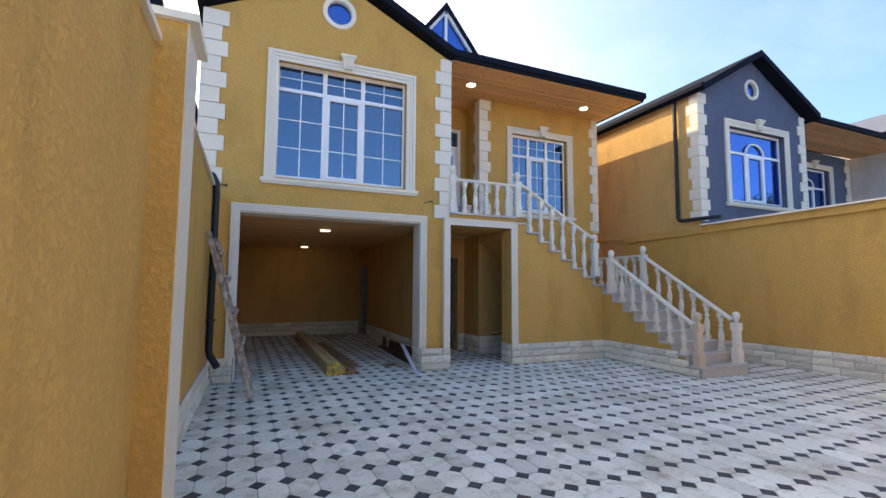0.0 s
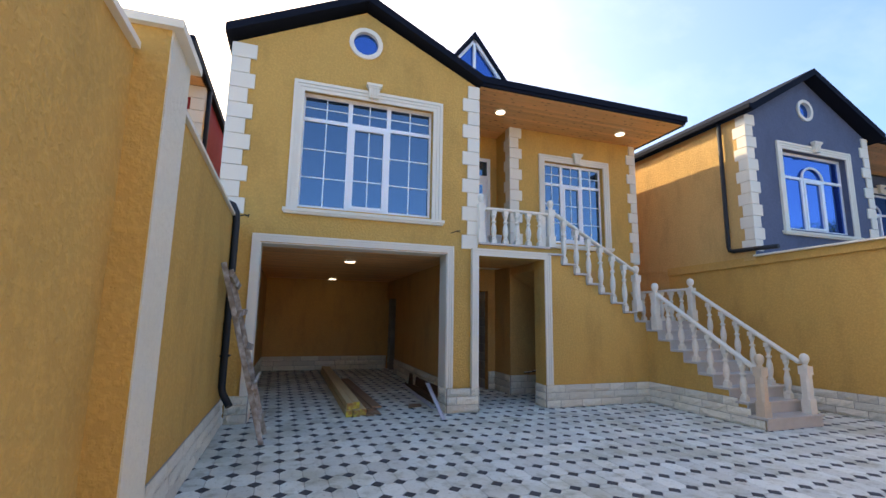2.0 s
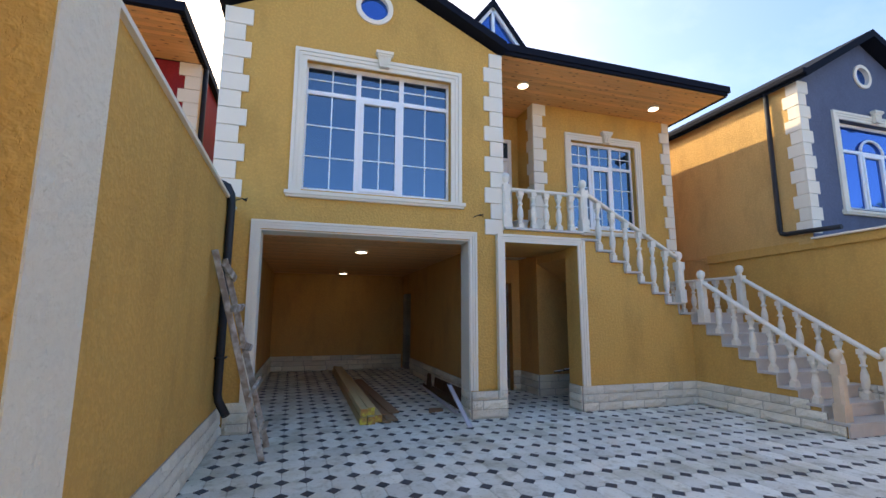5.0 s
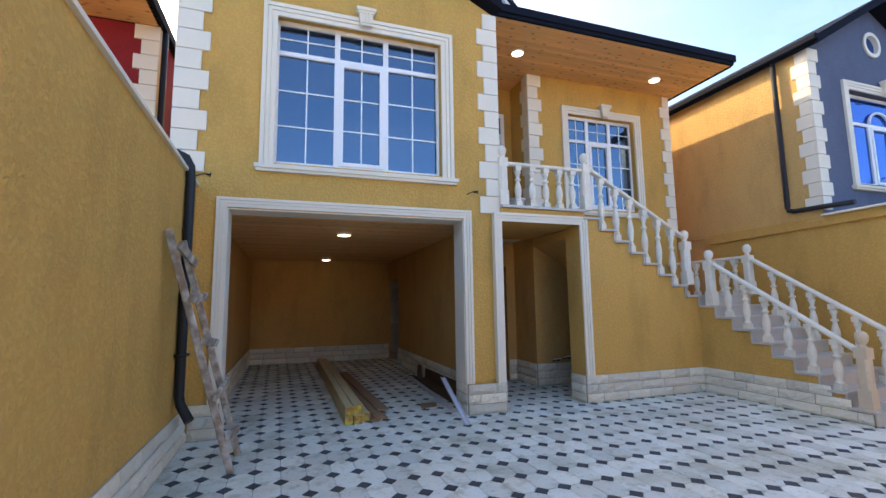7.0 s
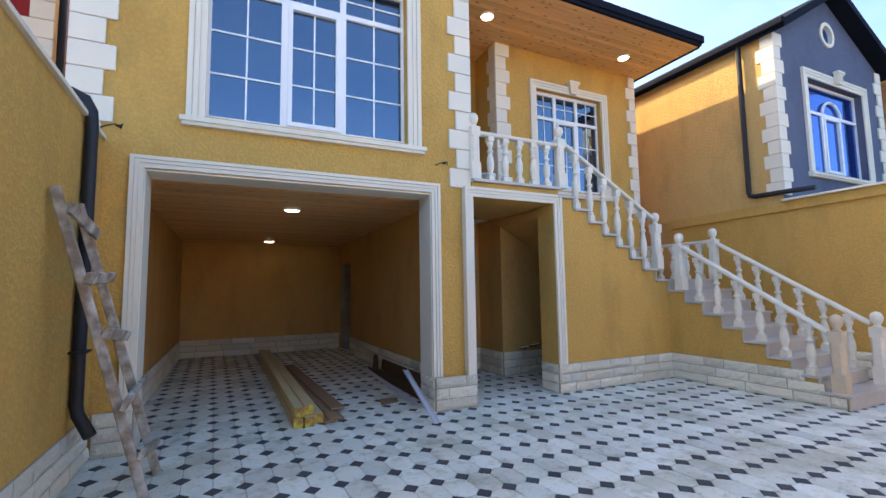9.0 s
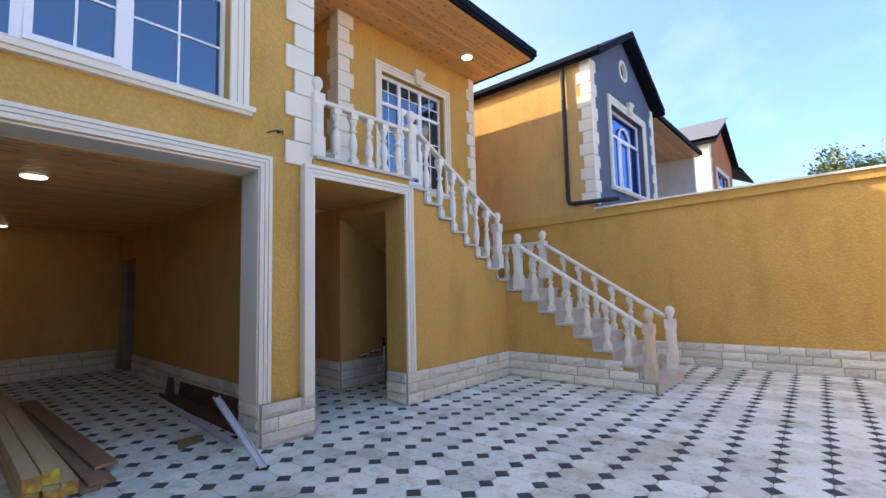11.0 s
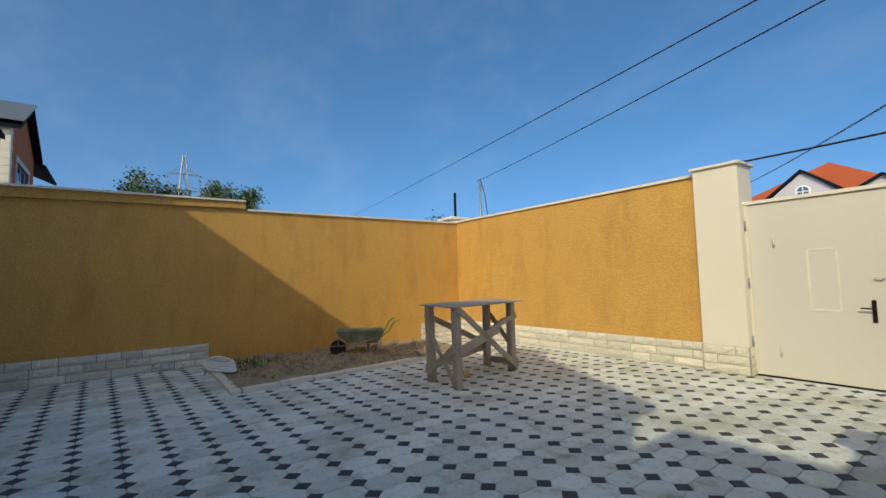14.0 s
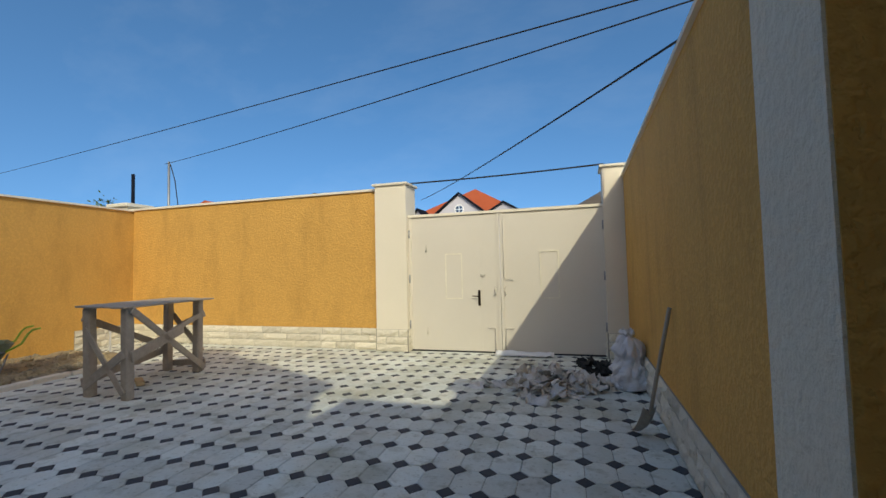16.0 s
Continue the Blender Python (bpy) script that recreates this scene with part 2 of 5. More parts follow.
knots(SOFFIT)
PINE_GAP = mat("dark_board_joint", (0.10, 0.05, 0.025), 0.8, vary=0.1)
ROOF = mat("dark_navy_metal", (0.010, 0.013, 0.022), 0.8, 0.0, spec=0.06, vary=0.08, bump=0.03, stain=0.1)
PIPE = mat("black_plastic_pipe", (0.012, 0.014, 0.02), 0.55, vary=0.1, bump=0.02)
GLASS = glass("film_glass_grey_blue", (0.17, 0.26, 0.36), (0.015, 0.03, 0.06), 0.55)
GLASS_BLUE = glass("film_glass_royal_blue", (0.05, 0.24, 0.62), (0.0, 0.02, 0.16), 0.6)
TILE = mat("light_concrete_paver", (0.73, 0.755, 0.705), 0.8, vary=0.14, grain=45, bump=0.3, depth=0.002, stain=0.2, big=3.2, pieces="object", hue=(0.66, 0.65, 0.58), grime=0.7)
TILE_STUFF = mat("light_concrete_paver_field", (0.73, 0.755, 0.705), 0.8, vary=0.14, grain=45, bump=0.3, depth=0.002, stain=0.2, big=3.2, pieces="island", hue=(0.66, 0.65, 0.58), grime=0.7)
DARK = mat("charcoal_paver", (0.062, 0.066, 0.075), 0.8, vary=0.25, grain=60, bump=0.3, depth=0.002, stain=0.2, big=3, pieces="object")
DARK_STUFF = mat("charcoal_paver_field", (0.062, 0.066, 0.075), 0.8, vary=0.25, grain=60, bump=0.3, depth=0.002, stain=0.2, big=3, pieces="island")
GROUT = mat("sandy_grout", (0.28, 0.26, 0.23), 0.95, vary=0.2, grain=90, bump=0.3)
SOIL = mat("dry_dug_soil", (0.45, 0.36, 0.225), 0.95, vary=0.4, grain=22, bump=1.0, depth=0.04, stain=0.4, big=2.5, hue=(0.22, 0.19, 0.15))
RUSTY = mat("brushed_ivory_paint", (0.74, 0.70, 0.60), 0.6, vary=0.2, grain=30, bump=0.1, stain=0.2, big=6)
GATE = mat("ivory_painted_steel", (0.67, 0.63, 0.565), 0.5, vary=0.03, grain=50, bump=0.05, stain=0.06, big=1.0)
OLDWOOD = mat("weathered_grey_wood", (0.42, 0.36, 0.295), 0.85, vary=0.3, grain=18, bump=0.5, depth=0.003, stain=0.2, big=5)
TIMBER = mat("fresh_sawn_timber", (0.60, 0.44, 0.24), 0.75, vary=0.2, grain=16, bump=0.3, depth=0.002, stain=0.15, big=5, stretch=(1, 0.1, 1))
TIMBER_RED = mat("reddish_board", (0.30, 0.17, 0.10), 0.75, vary=0.25, grain=16, bump=0.3, depth=0.002, stain=0.15, big=5, stretch=(1, 0.1, 1))
EARTH = mat("dusty_ground", (0.26, 0.22, 0.17), 0.95, vary=0.25, grain=6, bump=0.5, depth=0.02, stain=0.2, big=0.3)
ROUGHBLOCK = mat("raw_limestone_block", (0.36, 0.33, 0.29), 0.95, vary=0.25, grain=30, bump=0.8, depth=0.01, stain=0.2, pieces="object")
BRONZE = mat("dark_bronze_fitting", (0.05, 0.035, 0.025), 0.35, 0.8, vary=0.2, bump=0.05)
STEEL = mat("galvanised_steel", (0.32, 0.34, 0.36), 0.5, 0.6, vary=0.1, bump=0)
RUST = mat("rusty_brown_sheet", (0.13, 0.065, 0.035), 0.85, vary=0.3, grain=14, bump=0.3, stain=0.3, big=5)
LED = glow("led_diffuser", (1.0, 0.97, 0.92), 0.8)


# ---- mesh tools ----
def box(bm, x0, x1, y0, y1, z0, z1):
    v = [bm.verts.new(p) for p in ((x0, y0, z0), (x1, y0, z0), (x1, y1, z0), (x0, y1, z0), (x0, y0, z1), (x1, y0, z1), (x1, y1, z1), (x0, y1, z1))]
    for f in ((3, 2, 1, 0), (4, 5, 6, 7), (0, 1, 5, 4), (1, 2, 6, 5), (2, 3, 7, 6), (3, 0, 4, 7)):
        bm.faces.new([v[i] for i in f])
    return bm


def prism(bm, poly, a, b, axis="y"):
    """Extrude a polygon from a to b along the axis; the polygon lies in the other two (x, z), (x, y) or (y, z)."""
    def at(p, d):
        return {"y": (p[0], d, p[1]), "z": (p[0], p[1], d), "x": (d, p[0], p[1])}[axis]
    lo = [bm.verts.new(at(p, a)) for p in poly]
    hi = [bm.verts.new(at(p, b)) for p in poly]
    bm.faces.new(lo)
    bm.faces.new(hi[::-1])
    for i in range(len(poly)):
        j = (i + 1) % len(poly)
        bm.faces.new((lo[j], lo[i], hi[i], hi[j]))
    return bm


def beam(bm, p, q, w, h, up=(0, 0, 1)):
    """A bar of section w by h from p to q."""
    p, q = Vector(p), Vector(q)
    d = (q - p).normalized()
    s = d.cross(Vector(up)).normalized()
    u = s.cross(d)
    r = [[bm.verts.new(e + s * a * w / 2 + u * b * h / 2) for a, b in ((-1, -1), (1, -1), (1, 1), (-1, 1))] for e in (p, q)]
    bm.faces.new(r[0])
    bm.faces.new(r[1][::-1])
    for i in range(4):
        j = (i + 1) % 4
        bm.faces.new((r[0][j], r[0][i], r[1][i], r[1][j]))
    return bm


def tube(bm, pts, radius, seg=8):
    pts = [Vector(p) for p in pts]
    rings = []
    for i, p in enumerate(pts):
        d = (pts[min(i + 1, len(pts) - 1)] - pts[max(i - 1, 0)]).normalized()
        side = d.cross(Vector((0, 0, 1)) if abs(d.z) < 0.9 else Vector((1, 0, 0))).normalized()
        if rings and side.dot(last) < 0:
            side = -side
        last = side
        up = side.cross(d)
        rings.append([bm.verts.new(p + radius * (math.cos(k) * side + math.sin(k) * up)) for k in (2 * math.pi * j / seg for j in range(seg))])
    for a, b in zip(rings, rings[1:]):
        for j in range(seg):
            k = (j + 1) % seg
            bm.faces.new((a[j], a[k], b[k], b[j])).smooth = True
    bm.faces.new(rings[0][::-1])
    bm.faces.new(rings[-1])
    return bm


def lathe(bm, profile, seg=12, at=(0, 0, 0)):
    """Turn (radius, z) points round the z axis."""
    rings = [[bm.verts.new((at[0] + r * math.cos(2 * math.pi * j / seg), at[1] + r * math.sin(2 * math.pi * j / seg), at[2] + z)) for j in range(seg)] for r, z in profile]
    for a, b in zip(rings, rings[1:]):
        for j in range(seg):
            k = (j + 1) % seg
            bm.faces.new((a[j], a[k], b[k], b[j])).smooth = True
    bm.faces.new(rings[0][::-1])
    bm.faces.new(rings[-1])
    return bm


def holed(bm, x0, x1, z0, z1, y0, y1, holes=()):
    """An upright slab along x with openings (x0, x1, z0, z1) through it."""
    xs = sorted({x0, x1, *(c for h in holes for c in h[:2] if x0 < c < x1)})
    zs = sorted({z0, z1, *(c for h in holes for c in h[2:] if z0 < c < z1)})

    def solid(i, k):
        if not (0 <= i < len(xs) - 1 and 0 <= k < len(zs) - 1):
            return False
        x, z = (xs[i] + xs[i + 1]) / 2, (zs[k] + zs[k + 1]) / 2
        return not any(h[0] <= x <= h[1] and h[2] <= z <= h[3] for h in holes)
    made = {}

    def vert(*p):
        if p not in made:
            made[p] = bm.verts.new(p)
        return made[p]
    for i in range(len(xs) - 1):
        for k in range(len(zs) - 1):
            if solid(i, k):
                a, b, c, d = xs[i], xs[i + 1], zs[k], zs[k + 1]
                bm.faces.new((vert(a, y0, c), vert(b, y0, c), vert(b, y0, d), vert(a, y0, d)))
                bm.faces.new((vert(a, y1, d), vert(b, y1, d), vert(b, y1, c), vert(a, y1, c)))
                for away, p, q in (((-1, 0), (a, c), (a, d)), ((1, 0), (b, d), (b, c)), ((0, -1), (b, c), (a, c)), ((0, 1), (a, d), (b, d))):
                    if not solid(i + away[0], k + away[1]):
                        bm.faces.new((vert(p[0], y0, p[1]), vert(q[0], y0, q[1]), vert(q[0], y1, q[1]), vert(p[0], y1, p[1])))
    return bm


def finish(bm, name, material, bevel=0.0):
    if "wall" in name or "moulding" in name:
        bmesh.ops.remove_doubles(bm, verts=bm.verts, dist=0.0002)
    bmesh.ops.recalc_face_normals(bm, faces=bm.faces)
    if bevel:
        bmesh.ops.bevel(bm, geom=bm.edges[:], offset=bevel, segments=1, affect="EDGES")
    me = bpy.data.meshes.new(name)
    bm.to_mesh(me)
    bm.free()
    me.materials.append(material)
    return me


def thing(name, base, label, category, group="", kind=""):
    ob = new(name)
    ob.empty_display_size = 0.2
    ob.location = base
    return tagged(ob, label, category, group, kind)


def hang(ob, parent):
    ob.parent = parent
    if parent.type == "EMPTY":
        ob.matrix_parent_inverse = Matrix.Translation(-Vector(parent.location))
    return ob


def part(name, bm, material, parent, label="", bevel=0.0):
    ob = hang(new(name, finish(bm, name, material, bevel)), parent)
    return tagged(ob, label)


def solo(name, bm, material, label, category, kind="", group="", bevel=0.0):
    return tagged(new(name, finish(bm, name, material, bevel)), label, category, group, kind)


def piece(name, mesh, m, parent):
    ob = hang(new(name, mesh), parent)
    ob.matrix_basis = m
    return ob


B = bmesh.new

# ---- split-face stone blocks ----
def block_mesh(length, height, seed):
    rng = random.Random(seed)
    bm = B()
    nx, nz = 6, 3
    g = []
    for k in range(nz + 1):
        row = []
        for i in range(nx + 1):
            edge = i in (0, nx) or k in (0, nz)
            row.append(bm.verts.new((length * (i / nx + (0 if edge else rng.uniform(-0.05, 0.05))) + (0.0055 if i == 0 else -0.0055 if i == nx else 0),
                                     -(0.014 + rng.uniform(0, 0.008) if edge else rng.uniform(0.02, 0.043)),
                                     height * (k / nz + (0 if edge else rng.uniform(-0.08, 0.08))) + (0.0045 if k == 0 else -0.0045 if k == nz else 0))))
        g.append(row)
    for k in range(nz):
        for i in range(nx):
            bm.faces.new((g[k][i], g[k][i + 1], g[k + 1][i + 1], g[k + 1][i]))
    rim = g[0] + [r[-1] for r in g[1:]] + g[-1][-2::-1] + [r[0] for r in g[-2:0:-1]]
    back = [bm.verts.new((v.co.x, 0.0, v.co.z)) for v in rim]
    for i in range(len(rim)):
        j = (i + 1) % len(rim)
        bm.faces.new((rim[j], rim[i], back[i], back[j]))
    return finish(bm, "stone_block", STONE)


BLOCKS = {(n, s): block_mesh(n, 0.13, 10 * n + s) for n in (0.3, 0.42, 0.55) for s in (1, 2, 3)}


def base_course(parent, runs, rows=3, name="stone_plinth", step=0.0):
    """Three rows of rough stone along each run (p, q); the rough face looks to the right of the way from p to q."""
    bm = B()
    for p, q in runs:
        p, q = Vector((*p, 0)), Vector((*q, 0))
        d = (q - p).normalized()
        out = Vector((d.y, -d.x, 0))
        mid = (p + q) / 2 + out * 0.004
        for k in range(rows):
            rise = Vector((0, 0, 0.13 * k + 0.065))
            beam(bm, mid - d * (q - p).length / 2 + rise, mid + d * ((q - p).length / 2 - step * k) + rise, 0.016, 0.13 if k < rows - 1 else 0.126)
    base = part(name, bm, JOINT, parent, "plinth of cream split-face stone in rows")
    rng = random.Random(int(abs(runs[0][0][0] * 100) + abs(runs[0][1][1] * 37)))
    for p, q in runs:
        p, q = Vector((*p, 0)), Vector((*q, 0))
        whole = (q - p).length
        turn = math.degrees(math.atan2(q.y - p.y, q.x - p.x))
        d = (q - p).normalized()
        for k in range(rows):
            full = whole - step * k
            s = 0.0
            first = True
            while s < full - 0.02:
                n = rng.choice((0.3, 0.42, 0.55))
                long = n * rng.uniform(0.9, 1.1) * (0.6 if first and k == 1 else 1)
                if full - s - long < 0.12:
                    long = full - s
                first = False
                at = p + d * s
                ob = piece("stone_block", BLOCKS[n, rng.choice((1, 2, 3))], pose(at.x, at.y, 0.13 * k, 0, 0, turn) @ Matrix.Diagonal((long / n, 1, 1, 1)), base)
                s += long
    return base


# ---- profiled trim ----
def trim(bm, x0, x1, z0, z1, y, w=0.17, sill=False):
    """Stepped moulding round three sides of an opening; x0..x1, z1 are its outer edges; y is the wall's face."""
    for k, (a, b, out) in enumerate(((0.0, 0.30, 0.045), (0.34, 0.62, 0.038), (0.66, 1.0, 0.03))):
        a, b = a * w, b * w
        box(bm, x0 + a, x1 - a, y - out, y, z1 - b, z1 - a)
        box(bm, x0 + a, x0 + b, y - out, y, z0, z1 - b)
        box(bm, x1 - b, x1 - a, y - out, y, z0, z1 - b)
    box(bm, x0 + 0.006, x1 - 0.006, y - 0.022, y, z1 - w + 0.004, z1 - 0.006)
    box(bm, x0 + 0.006, x0 + w - 0.004, y - 0.022, y, z0, z1 - w + 0.004)
    box(bm, x1 - w + 0.004, x1 - 0.006, y - 0.022, y, z0, z1 - w + 0.004)
    if sill:
        box(bm, x0 - 0.05, x1 + 0.05, y - 0.085, y, z0 - 0.05, z0)
        box(bm, x0 - 0.03, x1 + 0.03, y - 0.06, y, z0 - 0.085, z0 - 0.05)
    return bm


def keystone(parent, x, y, z):
    bm = B()
    prism(bm, [(x - 0.075, z - 0.2), (x + 0.075, z - 0.2), (x + 0.1, z), (x - 0.1, z)], y - 0.07, y)
    box(bm, x - 0.13, x + 0.13, y - 0.1, y, z, z + 0.045)
    box(bm, x - 0.11, x + 0.11, y - 0.085, y, z - 0.03, z)
    for dx in (-0.045, 0, 0.045):
        box(bm, x + dx - 0.012, x + dx + 0.012, y - 0.085, y - 0.07, z - 0.17, z - 0.03)
    return part("keystone", bm, CREAM, parent, "cream keystone with three flutes")


def window_unit(parent, x0, x1, z0, z1, y, cols, transom, bars, glazing, arch=False, name="window"):
    """A white window: frame, sashes and glazing bars. cols: edges of the lights as fractions; transom: height fraction; bars: (rows below, rows above)."""
    w, h = x1 - x0, z1 - z0
    f = 0.06
    bm = B()
    holed(bm, x0, x1, z0, z1, y, y + 0.07, [(x0 + w * a + f * 0.6, x0 + w * b - f * 0.6, z0 + f, z0 + h * transom - f * 0.5) for a, b in zip(cols, cols[1:])] +
          ([(x0 + f, x1 - f, z0 + h * transom + f * 0.5, z1 - f)] if arch else
           [(x0 + w * a + f * 0.6, x0 + w * b - f * 0.6, z0 + h * transom + f * 0.5, z1 - f) for a, b in zip(cols, cols[1:])]))
    win = part(name, bm, PVC, parent, "white plastic window frame")
    for i, (a, b) in enumerate(zip(cols, cols[1:])):
        xa, xb = x0 + w * a + f * 0.6, x0 + w * b - f * 0.6
        for za, zb, rows in ((z0 + f, z0 + h * transom - f * 0.5, bars[0]), (z0 + h * transom + f * 0.5, z1 - f, bars[1])):
            upper_light = za > z0 + h * transom
            if arch and upper_light:
                if i:
                    continue
                xa, xb = x0 + f, x1 - f
            inset = 0.05 if (i == 1 and not upper_light) else 0.0
            if inset:
                part("sash", holed(B(), xa, xb, za, zb, y - 0.018, y + 0.05, [(xa + inset, xb - inset, za + inset, zb - inset)]), PVC, win)
            part("pane", box(B(), xa + inset, xb - inset, y + 0.03, y + 0.042, za + inset, zb - inset), glazing, win)
            if rows:
                g = B()
                xm = (xa + xb) / 2
                box(g, xm - 0.009, xm + 0.009, y + 0.018, y + 0.03, za + inset, zb - inset)
                for k in range(1, rows):
                    zm = za + inset + (zb - za - 2 * inset) * k / rows
                    box(g, xa + inset, xm - 0.009, y + 0.018, y + 0.03, zm - 0.009, zm + 0.009)
                    box(g, xm + 0.009, xb - inset, y + 0.018, y + 0.03, zm - 0.009, zm + 0.009)
                part("glazing_grid", g, PVC, win)
    if arch:
        xa, xb = x0 + w * cols[1], x0 + w * cols[2]
        c, zc = (xa + xb) / 2, z0 + h * transom
        tube_pts = [(c + (xb - xa) / 2 * math.cos(k), y - 0.005, zc + 0.02 + 0.8 * (xb - xa) / 2 * math.sin(k)) for k in (math.pi * j / 12 for j in range(13))]
        part("arch_bar", tube(B(), tube_pts, 0.028, 8), PVC, win)
    return win


def quoins(parent, x, side, y, z0, z1, h, wide, narrow, face=0.03, turn=0.0, first=True):
    """Alternating corner stones on the front; side: +1 when they reach towards +x."""
    k, z = 0, z1
    while z > z0 + 0.02:
        zz = max(z - h, z0)
        w = wide if (k % 2 == (0 if first else 1)) else narrow
        a, b = (x, x + w) if side > 0 else (x - w, x)
        bm = B()
        box(bm, a - (0.03 if side > 0 else 0), b + (0.03 if side < 0 else 0), y - face, y, zz + 0.004, z - 0.004)
        if turn:
            d = narrow if w == wide else wide
            xa = x - face if side > 0 else x
            box(bm, xa, xa + face, y, y + d, zz + 0.004, z - 0.004)
        part("quoin_stone", bm, CREAM, parent, bevel=0.006)
        z, k = zz, k + 1


def ring(bm, cx, cz, r0, r1, y0, y1, seg=32):
    for i in range(seg):
        a, b = 2 * math.pi * i / seg, 2 * math.pi * (i + 1) / seg
        prism(bm, [(cx + r0 * math.cos(a), cz + r0 * math.sin(a)), (cx + r1 * math.cos(a), cz + r1 * math.sin(a)),
                   (cx + r1 * math.cos(b), cz + r1 * math.sin(b)), (cx + r0 * math.cos(b), cz + r0 * math.sin(b))], y0, y1)
    bmesh.ops.remove_doubles(bm, verts=bm.verts, dist=0.0005)
    inner = [f for f in bm.faces if len({round(math.atan2(v.co.z - cz, v.co.x - cx), 4) for v in f.verts}) == 1]
    bmesh.ops.delete(bm, geom=inner, context="FACES_ONLY")
    return bm


def gable(bm, x0, x1, zb, ze, xa, za, y0, y1, cx, cz, r):
    """A gable wall with a round opening through it."""
    arc = [math.pi / 2 + math.pi * j / 12 for j in range(13)]
    left = [(xa, za), (x0, ze), (x0, zb), (cx, zb)] + [(cx + r * math.cos(a), cz + r * math.sin(a)) for a in arc[::-1]]
    arc2 = [-math.pi / 2 + math.pi * j / 12 for j in range(13)]
    right = [(cx, zb), (x1, zb), (x1, ze), (xa, za)] + [(cx + r * math.cos(a), cz + r * math.sin(a)) for a in arc2[::-1]]
    prism(bm, left, y0, y1)
    prism(bm, right, y0, y1)
    return bm


def roof_pair(parent, xl, zl, xa, za, xr, zr, y0, y1, thick=0.16):
    """Two slopes of a gabled roof with deep dark verges."""
    for a, b in (((xl, zl), (xa, za)), ((xa, za), (xr, zr))):
        part("roof_slope", prism(B(), [a, b, (b[0], b[1] - thick), (a[0], a[1] - thick)], y0, y1), ROOF, parent, "dark navy metal roof slope with deep verge")


def boards(name, label, parent, x0, x1, y0, y1, z, pitch=0.095, thick=0.015):
    """Pine boards side by side under a thin dark backing, each a piece of its own with a grooved joint."""
    back = part(name, box(B(), x0, x1, y0, y1, z + thick, z + thick + 0.006), PINE_GAP, parent, label)
    bm = B()
    w, c = pitch - 0.005, 0.006
    prism(bm, [(0.0, c), (c, 0.0), (w - c, 0.0), (w, c), (w, thick), (0.0, thick)], 0.0, 1.0, "x")
    me = finish(bm, "board", SOFFIT)
    for k in range(int((y1 - y0 + 0.01) / pitch)):
        piece("board", me, Matrix.Translation((x0, y0 + pitch * k + 0.002, z)) @ Matrix.Diagonal((x1 - x0, 1, 1, 1)), back)
    return back


def led(x, y, z, group):
    lamp = thing("ceiling_light", (x, y, z), "round white surface-mounted LED ceiling light, switched on", "ceiling light", group)
    part("housing", lathe(B(), [(0.115, 0), (0.115, -0.025), (0.105, -0.03)], 24, (x, y, z)), PVC, lamp)
    part("diffuser", lathe(B(), [(0.1, -0.03), (0.1, -0.036), (0.09, -0.04)], 24, (x, y, z)), LED, lamp)


# ---- setting: ground ----
G = B()
for a, b, c, d in ((-300, 300, -300, -3.4), (-300, -0.9, -3.4, 300), (9.95, 300, -3.4, 300), (-0.9, 9.95, 14.6, 300)):
    v = [G.verts.new(p) for p in ((a, c, -0.06), (b, c, -0.06), (b, d, -0.06), (a, d, -0.06))]
    G.faces.new(v)
solo("ground", G, EARTH, "dusty bare ground around the houses", "ground", "structure")
bm = B()
box(bm, -0.9, 9.95, -3.4, 14.6, -0.2, -0.012)
pavement = solo("pavement", bm, GROUT, "yard paved with pale octagonal and dark diamond pavers", "pavement", "structure")

# ---- setting: boundary walls ----
XL, XS = -0.53, -0.465
PIER, PY0, PY1 = -0.312, 2.80, 3.20
bm = B()
box(bm, XS - 0.25, XS, -3.1, PY0, -0.1, 2.78)
wall_left = solo("wall_left_south", bm, YELLOW, "ochre stucco yard wall with stone plinth", "wall", "structure")
base_course(wall_left, [((XS, -3.05), (XS, PY0))])
bm = B()
prism(bm, [(PY1, -0.1), (7.65, -0.1), (7.65, 2.865), (PY1, 3.01)], XL - 0.25, XL, "x")
wall_left_n = solo("wall_left_north", bm, YELLOW, "ochre stucco yard wall beside the garage", "wall", "structure")
base_course(wall_left_n, [((XL, PY1), (XL, 7.6))])
bm = B()
box(bm, XL - 0.27, PIER - 0.008, PY0, PY1, -0.1, 2.93)
pil = solo("wall_pier", bm, YELLOW, "ochre stucco pier dividing the yard wall", "pier", "structure")
part("pier_face", box(B(), PIER - 0.008, PIER, PY0 + 0.005, PY1 - 0.005, 0.0, 2.93), BONE, pil, "rough cream plaster face of the pier")
bm = B()
box(bm, XS - 0.3, XS + 0.035, -3.1, PY0 - 0.04, 2.78, 2.815)
box(bm, XL - 0.3, PIER + 0.05, PY0 - 0.04, PY1 + 0.04, 2.93, 2.975)
prism(bm, [(PY1 + 0.04, 3.009), (7.6, 2.867), (7.6, 2.902), (PY1 + 0.04, 3.044)], XL - 0.3, XL + 0.035, "x")
solo("coping_left", bm, CREAM, "thin cream coping slabs on the yard wall", "coping", "structure")

